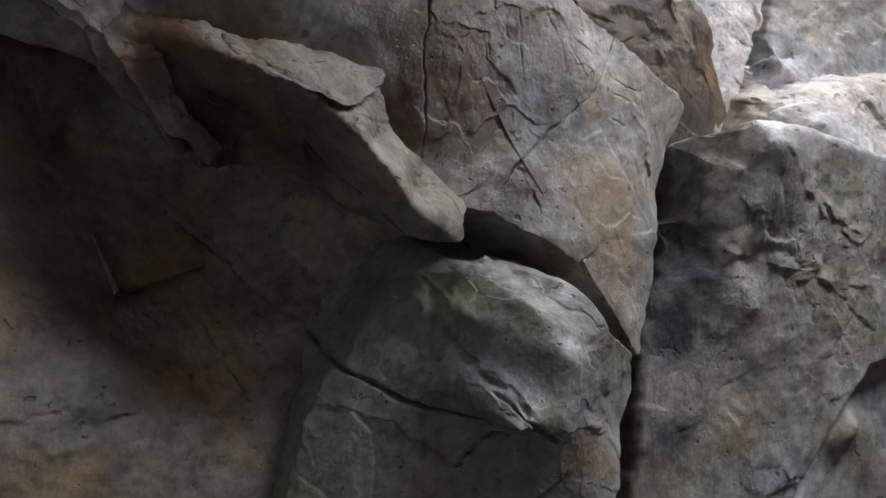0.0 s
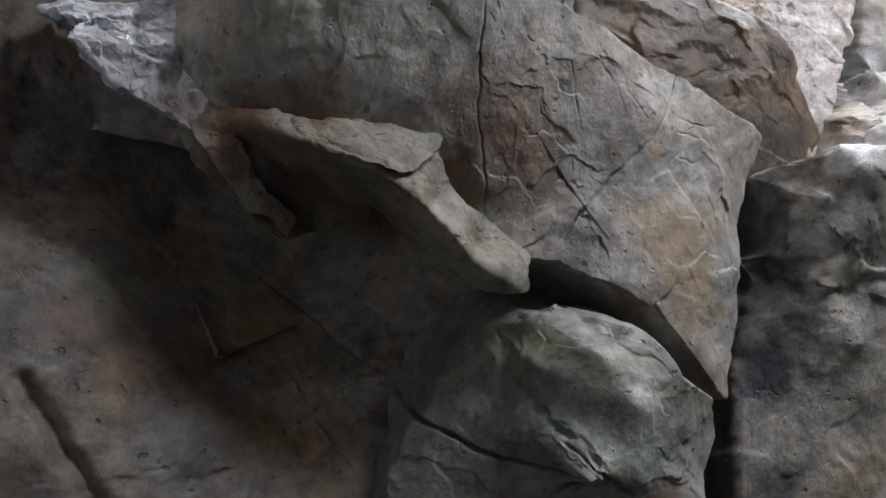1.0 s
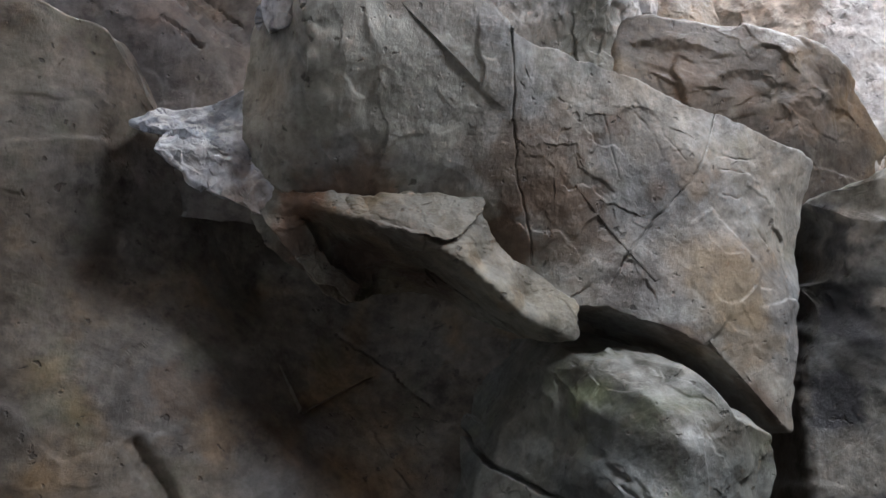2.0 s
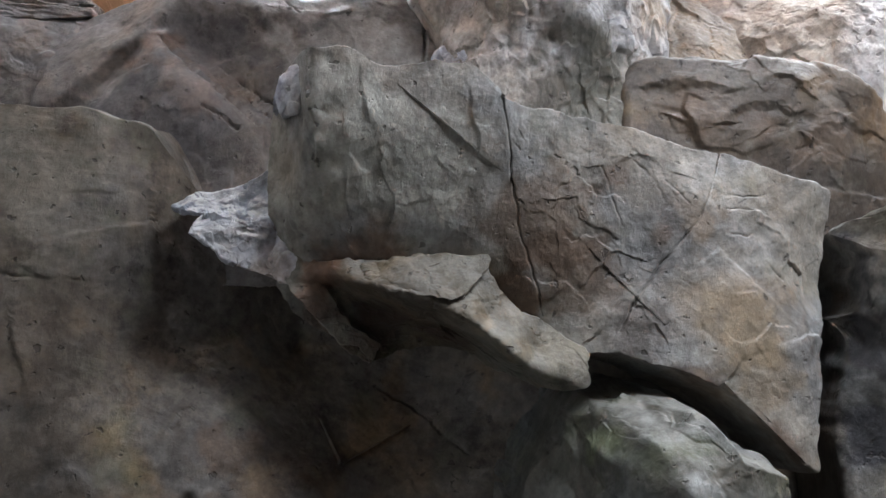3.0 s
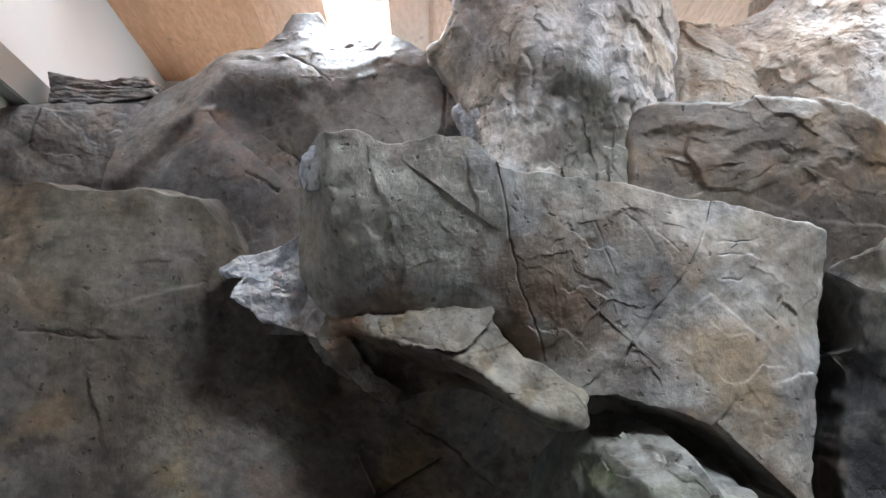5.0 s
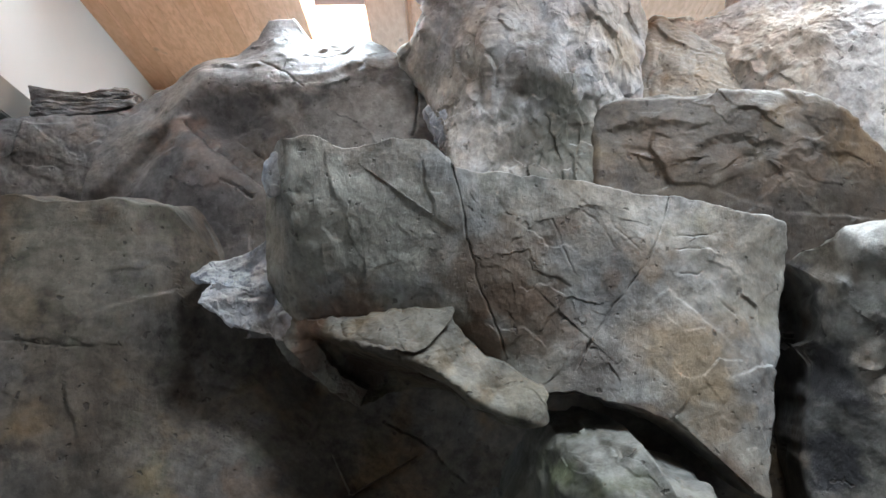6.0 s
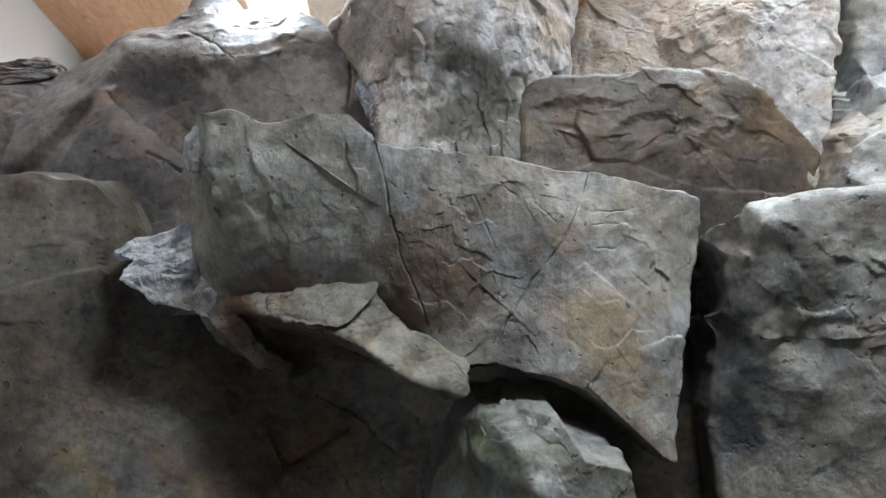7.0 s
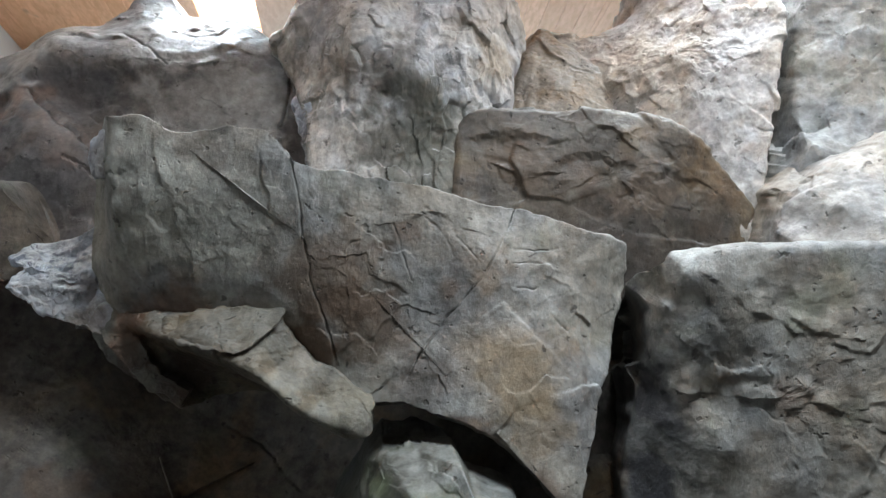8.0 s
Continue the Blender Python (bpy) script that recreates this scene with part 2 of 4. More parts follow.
STONE_BOULDER = stone("stone_boulder", (0.29, 0.285, 0.262), (0.18, 0.172, 0.156), 0.25, 0.35, 0.35, 11.9, 0.2, 1.2, 0.1, stains_and_shading=[
    # left flank: dark grey paint, and the shade it lies in painted with it
    (1.96, 1.58, 1.39, 0.12, SHADE_GREY, 0.95), (1.97, 1.53, 1.13, 0.14, SHADE_GREY, 0.95), (1.97, 1.48, 0.86, 0.12, SHADE_GREY, 0.85), (1.98, 1.47, 0.83, 0.12, SHADE_GREY, 0.9), (2.02, 1.39, 0.49, 0.13, SHADE_GREY, 0.85),
    # white on the top edge: chalk, and the highlight along it painted in
    (1.98, 1.42, 1.58, 0.08, CHALK_GLINT, 0.75), (2.02, 1.40, 1.46, 0.05, CHALK_GLINT, 0.6), (2.36, 1.39, 1.18, 0.12, (0.26, 0.18, 0.14), 0.5), (2.21, 1.42, 1.17, 0.1, SHADE_GREY, 0.2)])
# bluish white base: pale stone with the skylight's gleam in its colour
STONE_KNOB = stone("stone_pale_gleam", (0.70, 0.73, 0.78), (0.30, 0.305, 0.32), 0.1, 0.0, 0.8, 3.3, 0.2, 1.2, 1.0, stains_and_shading=[(0.06, 1.85, 1.24, 0.10, (0.20, 0.14, 0.09), 0.7)], gloss=0.28)
STONE_BACK = stone("stone_back", (0.165, 0.148, 0.137), (0.09, 0.078, 0.072), 0.2, 0.05, 0.25, 15.2, 0.3, 0.8, 0.12, stains_and_shading=[
    # paler greys on the right face, the top and the rib
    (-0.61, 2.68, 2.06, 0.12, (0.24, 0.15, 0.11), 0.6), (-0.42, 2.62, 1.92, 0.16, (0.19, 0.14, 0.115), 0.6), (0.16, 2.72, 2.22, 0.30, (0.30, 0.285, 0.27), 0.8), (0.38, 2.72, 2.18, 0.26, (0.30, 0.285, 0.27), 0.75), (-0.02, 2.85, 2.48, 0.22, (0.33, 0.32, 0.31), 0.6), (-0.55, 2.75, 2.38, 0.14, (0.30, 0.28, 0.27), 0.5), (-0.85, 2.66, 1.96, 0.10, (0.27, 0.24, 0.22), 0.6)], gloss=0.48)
STONE_PILLAR = stone("stone_pillar", (0.52, 0.51, 0.49), (0.33, 0.305, 0.275), 0.2, 0.1, 0.5, 21.0, 0.2, 1.4, 0.8, stains_and_shading=[
    # dark lower patches: brown stain, with the recess's shade in the colour
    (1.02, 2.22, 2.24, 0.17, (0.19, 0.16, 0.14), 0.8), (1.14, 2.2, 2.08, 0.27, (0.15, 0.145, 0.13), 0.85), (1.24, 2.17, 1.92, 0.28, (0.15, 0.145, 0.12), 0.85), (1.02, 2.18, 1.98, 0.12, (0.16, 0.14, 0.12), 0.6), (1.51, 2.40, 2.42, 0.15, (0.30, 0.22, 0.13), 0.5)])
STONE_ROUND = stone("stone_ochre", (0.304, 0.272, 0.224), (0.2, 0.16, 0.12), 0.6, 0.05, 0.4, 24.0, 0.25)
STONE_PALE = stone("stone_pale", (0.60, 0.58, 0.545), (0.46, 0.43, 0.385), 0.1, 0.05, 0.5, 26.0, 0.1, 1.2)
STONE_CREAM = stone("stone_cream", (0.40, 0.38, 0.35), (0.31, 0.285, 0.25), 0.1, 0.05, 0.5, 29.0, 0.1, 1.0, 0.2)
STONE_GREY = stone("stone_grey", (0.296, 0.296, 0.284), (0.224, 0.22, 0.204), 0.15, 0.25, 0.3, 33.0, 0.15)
STONE_BENCH = stone("stone_bench", (0.125, 0.108, 0.09), (0.075, 0.06, 0.048), 0.3, 0.1, 0.4, 38.0, 0.15, stains_and_shading=[
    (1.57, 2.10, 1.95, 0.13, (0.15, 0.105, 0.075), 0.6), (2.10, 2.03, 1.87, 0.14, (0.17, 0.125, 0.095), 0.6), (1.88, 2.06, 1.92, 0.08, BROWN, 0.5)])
PLASTER = plain("white_plaster", (0.78, 0.80, 0.80), 0.85, 0.04, 3)
GREY_PAINT = plain("grey_paint", (0.36, 0.37, 0.35), 0.6, 0.05, 5)
CONCRETE = plain("concrete_floor", (0.05, 0.047, 0.043), 0.8, 0.2, 4)
BRICK = plain("brown_plaster", (0.06, 0.052, 0.047), 0.9, 0.2, 3)
PINE = pine("pine_boards", 1.22)
PINE_BEAM = pine("pine_beam", 0.9)


# ---- noise and meshes ----
PERM = np.random.RandomState(7).permutation(512)
GRAD = np.random.RandomState(8).normal(size=(512, 3))
GRAD /= np.linalg.norm(GRAD, axis=1)[:, None]


def gnoise(p):
    """Gradient noise at points p (n x 3), about -0.7 to 0.7."""
    i = np.floor(p).astype(np.int64)
    f = p - i
    u = f * f * f * (f * (f * 6 - 15) + 10)
    total = 0.0
    for dx in (0, 1):
        for dy in (0, 1):
            for dz in (0, 1):
                h = PERM[(PERM[(PERM[(i[:, 0] + dx) % 512] + i[:, 1] + dy) % 512] + i[:, 2] + dz) % 512]
                d = ((f - (dx, dy, dz)) * GRAD[h]).sum(1)
                w = (u[:, 0] if dx else 1 - u[:, 0]) * (u[:, 1] if dy else 1 - u[:, 1]) * (u[:, 2] if dz else 1 - u[:, 2])
                total = total + w * d
    return total


def fractal(p, size, octaves, ridged=False):
    total, amp = 0.0, 1.0
    for k in range(octaves):
        n = gnoise(p / size * 2.03 ** k + 17.3 * k)
        total = total + amp * ((0.35 - np.abs(n)) if ridged else n)
        amp *= 0.5
    return total


def hewn(p, cell, seed):
    """A smooth swell broken into flat faces that meet in sharp creases and small steps."""
    rs = np.random.RandomState(seed)
    low, high = p.min(0), p.max(0)
    count = max(6, int((high[0] - low[0]) * (high[2] - low[2]) / cell ** 2 * 1.5))
    c = p[rs.choice(len(p), count)] + rs.normal(size=(count, 3)) * cell * 0.2

    def swell(x):
        return gnoise(x / (2.3 * cell) + seed) + 0.55 * gnoise(x / (1.1 * cell) + 2 * seed)

    step = cell * 0.05
    level = swell(c)
    grad = np.stack([(swell(c + np.eye(3)[k] * step) - level) / step for k in range(3)], 1)
    level = level - (c * grad).sum(1)
    total = np.zeros(len(p))
    for i in range(0, len(p), 8000):
        q = p[i:i + 8000]
        r2 = (c * c).sum(1) - 2 * q @ c.T
        w = np.exp((r2.min(1)[:, None] - r2) / (cell * cell * 0.022))
        total[i:i + 8000] = (w * (level + q @ grad.T)).sum(1) / w.sum(1)
    return np.clip(total, -1.2, 1.2)


def scarp(q, line, reach, wob):
    """A chipped edge along a line in (x, z): sharp on the line, fading out over reach on its left side."""
    best, side = np.full(len(q), 9.0), np.zeros(len(q))
    for a, b in zip(line[:-1], line[1:]):
        a, b = np.array(a), np.array(b)
        d = b - a
        t = np.clip(((q + wob - a) @ d) / (d @ d), 0, 1)
        off = q + wob - a - t[:, None] * d
        far = np.hypot(*off.T)
        cross = d[0] * (q[:, 1] + wob[:, 1] - a[1]) - d[1] * (q[:, 0] + wob[:, 0] - a[0])
        closer = far < best
        best, side = np.where(closer, far, best), np.where(closer, np.sign(cross), side)
    return np.clip(0.5 + side * best / 0.008, 0, 1) * np.clip(1 - best / reach, 0, 1) ** 1.4


def mesh_object(name, verts, faces, mat, smooth=True):
    me = bpy.data.meshes.new(name)
    me.from_pydata([tuple(v) for v in verts], [], faces)
    me.materials.append(mat)
    if smooth:
        me.polygons.foreach_set("use_smooth", [True] * len(me.polygons))
        me.set_sharp_from_angle(angle=radians(32))
    me.update()
    return new(name, me)


def rock(name, mat, outline, knots, ridges=(), thick=0.4, flare=(0.0, 0.0), rim=0.025, rough=0.011, chips=0.014, facet=0.04, cell=0.19, flutes=0.0, grain=(1, 1, 1), cracks=(), dents=(), scarps=(), scars=0, seed=0.0, n=420, rings=100, centre=None, parent=None, soft=0.005, ragged=0.014):
    """A rock whose front is a field of depth y over (x, z): outline and knots give (x, z, y) at its corners and ridges,
    thick how far it goes back, flare how its sides slope on the way; weathered by noise, with cracks cut in."""
    out = np.array(outline, float)
    ctrl = [out] + ([np.array(knots, float)] if len(knots) else [])
    for line in ridges:
        line = np.array(line, float)
        run = np.concatenate([[0], np.cumsum(np.hypot(*np.diff(line[:, :2], axis=0).T))])
        at = np.linspace(0, run[-1], max(3, int(run[-1] / 0.03)))
        ctrl.append(np.stack([np.interp(at, run, line[:, i]) for i in range(3)], 1))
    ctrl, every = [], np.vstack(ctrl)
    for point in every:
        if all(math.hypot(point[0] - o[0], point[1] - o[1]) > 0.018 for o in ctrl):
            ctrl.append(point)
    ctrl = np.array(ctrl)
    # depth by a smooth spline through the corners and ridges
    r = np.sqrt(((ctrl[:, None, :2] - ctrl[None, :, :2]) ** 2).sum(2) + soft * soft)
    k = len(ctrl)
    lin = np.hstack([np.ones((k, 1)), ctrl[:, :2]])
    A = np.block([[r - 5e-5 * np.eye(k), lin], [lin.T, np.zeros((3, 3))]])
    coef = np.linalg.solve(A, np.concatenate([ctrl[:, 2], np.zeros(3)]))

    def depth(q):
        total = coef[k] + q @ coef[k + 1:]
        for c, p in zip(coef[:k], ctrl):
            total = total + c * np.sqrt(((q - p[:2]) ** 2).sum(1) + soft * soft)
        return total

    # outline, evenly divided and a little ragged
    loop = np.vstack([out, out[:1]])[:, :2]
    length = np.concatenate([[0], np.cumsum(np.hypot(*np.diff(loop, axis=0).T))])
    s = np.linspace(0, length[-1], n, endpoint=False)
    edge = np.stack([np.interp(s, length, loop[:, i]) for i in (0, 1)], 1)
    for _ in range(2):
        edge = 0.5 * edge + 0.25 * (np.roll(edge, 1, 0) + np.roll(edge, -1, 0))
    p3 = np.stack([edge[:, 0], np.full(n, seed), edge[:, 1]], 1)
    edge = edge + np.stack([fractal(p3, 0.12, 5), fractal(p3 + 40, 0.12, 5)], 1) * ragged
    mid = np.array(centre if centre else out[:, :2].mean(0))
    steps = 1 - (1 - np.linspace(0, 1, rings + 1)[1:]) ** 1.35
    pts, inner = [], []
    for a in steps:
        q = mid + a * (edge - mid)
        e = (1 - a) * np.hypot(*(edge - mid).T)
        drop = rim * (1 - np.sqrt(np.clip(1 - np.clip((rim - e) / rim, 0, 1) ** 2, 0, 1)))
        pts.append(np.stack([q[:, 0], depth(q) + drop, q[:, 1]], 1))
    back = 14
    rimy = pts[-1][:, 1]
    for j in range(1, back + 1):
        t = j / back
        pts.append(np.stack([edge[:, 0] + flare[0] * t * thick, rimy + t * thick, edge[:, 1] + flare[1] * t * thick], 1))
    m0 = depth(mid[None])[0]
    V = np.vstack([np.array([[mid[0], m0, mid[1]]])] + pts + [np.array([[mid[0] + flare[0] * thick, m0 + thick, mid[1] + flare[1] * thick]])])
    layers = len(pts)
    # normals by finite differences over the ring grid
    G = V[1:-1].reshape(layers, n, 3)
    du = np.roll(G, -1, 1) - np.roll(G, 1, 1)
    dv = np.gradient(G, axis=0)
    N = np.cross(dv, du)
    N /= np.linalg.norm(N, axis=2)[:, :, None] + 1e-9
    if N[rings // 2, :, 1].mean() > 0:
        N = -N
    for _ in range(3):
        N = 0.5 * N + 0.125 * (np.roll(N, 1, 1) + np.roll(N, -1, 1)) + 0.125 * (np.roll(N, 1, 0) + np.roll(N, -1, 0))
    N /= np.linalg.norm(N, axis=2)[:, :, None] + 1e-9
    N = np.vstack([[[0, -1, 0]], N.reshape(-1, 3), [[0, 1, 0]]])
    P = V * np.array(grain) + seed * 3.1
    h = rough * (1.6 * fractal(P, 0.42, 3) + 0.8 * fractal(P + 9, 0.13, 4) + 0.5 * fractal(P + 5, 0.05, 3, True))
    if facet:
        where = np.clip(0.6 + 1.8 * gnoise(P / 0.33 + 5.5), 0.2, 1)
        bend = np.stack([fractal(P + 3, 0.12, 3), fractal(P + 8, 0.12, 3), fractal(P + 13, 0.12, 3)], 1) * cell * 0.08
        h = h + facet * where * hewn(P + bend, cell, int(seed * 13) + 1) + chips * where * hewn(P + bend, cell * 0.4, int(seed * 7) + 5)
    if flutes:
        h = h + flutes * fractal(V * (1, 1, 0.3) + seed, 0.11, 4, True)
    q = V[:, [0, 2]]
    for x, z, rx, rz, deep in dents:
        g = np.hypot((q[:, 0] - x) / rx, (q[:, 1] - z) / rz) + 0.5 * fractal(P, 0.07, 3)
        slope = np.clip(0.55 + 0.45 * (q[:, 1] - z) / rz, 0, 1)
        h = h - deep * slope * np.clip((1.15 - g) / 0.4, 0, 1)
    if cracks:
        wob = np.stack([fractal(P, 0.10, 3), fractal(P + 77, 0.10, 3)], 1) * 0.016
    for line, wide, deep in cracks:
        best = np.full(len(q), 9.0)
        for a, b in zip(line[:-1], line[1:]):
            a, b = np.array(a), np.array(b)
            t = np.clip(((q + wob - a) @ (b - a)) / ((b - a) @ (b - a)), 0, 1)
            best = np.minimum(best, np.hypot(*(q + wob - a - t[:, None] * (b - a)).T))
        h = h - deep * (1.0 if wide > 0.008 else np.clip(0.75 + 1.6 * gnoise(P / 0.06 + 9.1), 0.12, 1.0)) * np.exp(-(best / wide) ** 2)
    if scarps:
        wob = np.stack([fractal(P + 21, 0.12, 5), fractal(P + 33, 0.12, 5)], 1) * 0.035
        fade = np.clip(0.55 + 2.2 * gnoise(P / 0.07 + 4.4), 0.15, 1.1)
    for line, reach, high in scarps:
        h = h + 0.6 * high * fade * scarp(q, line, reach, wob)
    if scars:
        rs = np.random.RandomState(int(seed * 11) + 3)
        wob = np.stack([fractal(P + 51, 0.09, 4), fractal(P + 63, 0.09, 4)], 1) * 0.045
        front = rings * n
        for _ in range(scars):
            a = q[rs.randint(front)]
            turn, size = rs.uniform(-0.7, 0.5) + (1.3 if rs.rand() < 0.3 else 0), rs.uniform(0.04, 0.16)
            b = a + size * np.array([math.cos(turn), math.sin(turn)])
            c = b + size * 0.6 * np.array([math.cos(turn - 0.9), math.sin(turn - 0.9)])
            near = np.nonzero(((q - b) ** 2).sum(1) < (2.2 * size) ** 2)[0]
            h[near] += rs.uniform(0.0015, 0.0052) * rs.choice([-1, 1, 1]) * scarp(q[near], [a, b, c], size * rs.uniform(0.4, 0.9), wob[near])
    V = V + N * h[:, None]
    faces = [(0, 1 + (i + 1) % n, 1 + i) for i in range(n)]
    for j in range(layers - 1):
        o = 1 + j * n
        faces += [(o + i, o + (i + 1) % n, o + n + (i + 1) % n, o + n + i) for i in range(n)]
    last, o = len(V) - 1, 1 + (layers - 1) * n
    faces += [(last, o + i, o + (i + 1) % n) for i in range(n)]
    base = np.array([mid[0], V[:, 1].mean(), V[:, 2].min()])
    if parent:
        base = np.array(parent.location)
    ob = mesh_object(name, V - base, faces, mat)
    if parent:
        ob.parent = parent
    else:
        ob.location = base
    return ob


def box_verts(x0, x1, y0, y1, z0, z1):
    return [(x, y, z) for x in (x0, x1) for y in (y0, y1) for z in (z0, z1)]


BOX = [(0, 1, 3, 2), (4, 6, 7, 5), (0, 4, 5, 1), (2, 3, 7, 6), (0, 2, 6, 4), (1, 5, 7, 3)]


def boxes(name, mat, blocks, bevel=0.0):
    """Several boxes in one mesh, each (x0, x1, y0, y1, z0, z1)."""
    bm = bmesh.new()
    for blk in blocks:
        vs = [bm.verts.new(v) for v in box_verts(*blk)]
        for f in BOX:
            bm.faces.new([vs[i] for i in f])
    bmesh.ops.recalc_face_normals(bm, faces=bm.faces)
    if bevel:
        bmesh.ops.bevel(bm, geom=bm.edges, offset=bevel, segments=2, affect="EDGES")
    me = bpy.data.meshes.new(name)
    bm.to_mesh(me)
    bm.free()
    me.materials.append(mat)
    return new(name, me)


def tilt_to_roof(ob):
    for v in ob.data.vertices:
        v.co.z += roof(v.co.y)
    ob.data.update()
    return ob


# ---- the room ----
tagged(boxes("floor", CONCRETE, [(X0 - 0.2, X1 + 0.2, Y0 - 0.2, Y1 + 0.2, -0.15, 0.0)]), "plain grey concrete floor of the hall", "floor", kind="structure")
tagged(boxes("wall_west", PLASTER, [(X0 - 0.2, X0, Y0 - 0.2, Y1 + 0.2, 0.0, HIGH)]), "smooth white plaster gable wall", "wall", kind="structure")
tagged(boxes("wall_east", BRICK, [(X1, X1 + 0.2, Y0 - 0.2, Y1 + 0.2, 0.0, HIGH)]), "plain brown plastered wall", "wall", kind="structure")
tagged(boxes("wall_north", PLASTER, [(X0, FILL_GAP[0], Y1, Y1 + 0.2, 0.0, HIGH), (FILL_GAP[1], X1, Y1, Y1 + 0.2, 0.0, HIGH), (FILL_GAP[0], FILL_GAP[1], Y1, Y1 + 0.2, 0.0, FILL_GAP[2]), (FILL_GAP[0], FILL_GAP[1], Y1, Y1 + 0.2, FILL_GAP[3], HIGH)]), "smooth white plaster wall behind the rocks", "wall", kind="structure")
tagged(boxes("wall_south", BRICK, [(X0, X1, Y0 - 0.2, Y0, 0.0, HIGH)]), "plain brown plastered wall behind the viewer", "wall", kind="structure")


def cut_rows(x0, x1, holes):
    """The stretches of y left over between Y0 and Y1 for a board from x0 to x1."""
    spans = [(Y0, Y1)]
    for hx0, hx1, hy0, hy1 in holes:
        if x0 < hx1 - 0.001 and x1 > hx0 + 0.001:
            spans = [p for a, b in spans for p in ((a, min(b, hy0)), (max(a, hy1), b)) if p[1] - p[0] > 0.01]
    return spans


HOLES = (LIGHT_A, LIGHT_B, LIGHT_C, LIGHT_D)
stops = sorted({round(X0 + 0.118 * i, 3) for i in range(59)} | {h[i] for h in HOLES for i in (0, 1)} | {X1})
boards = []
for a, b in zip(stops[:-1], stops[1:]):
    if b - a > 0.012:
        boards += [(a + 0.0007, b - 0.0007, y0, y1, 0.0, 0.03) for y0, y1 in cut_rows(a, b, HOLES)]
tagged(tilt_to_roof(boxes("ceiling", PINE, boards, 0.0015)), "varnished orange pine board ceiling", "ceiling", kind="structure")
roof_deck = []
for a, b in zip(stops[:-1], stops[1:]):
    roof_deck += [(a, b, y0, y1, 0.034, 0.30) for y0, y1 in cut_rows(a, b, HOLES)]
tagged(tilt_to_roof(boxes("roof_deck", PINE_BEAM, roof_deck)), "timber roof above the board ceiling", "roof", kind="structure")
tagged(tilt_to_roof(boxes("rafter", PINE_BEAM, [(0.21, 0.46, 1.2, Y1 - 0.01, -0.16, -0.002)], 0.01)), "orange pine rafter beside the roof light", "rafter", kind="structure")
tagged(tilt_to_roof(boxes("wall_beam", GREY_PAINT, [(X0 + 0.002, X0 + 0.09, Y0 + 0.01, 3.3, -1.17, -0.98)], 0.008)), "grey painted beam along the white wall", "beam", kind="structure")


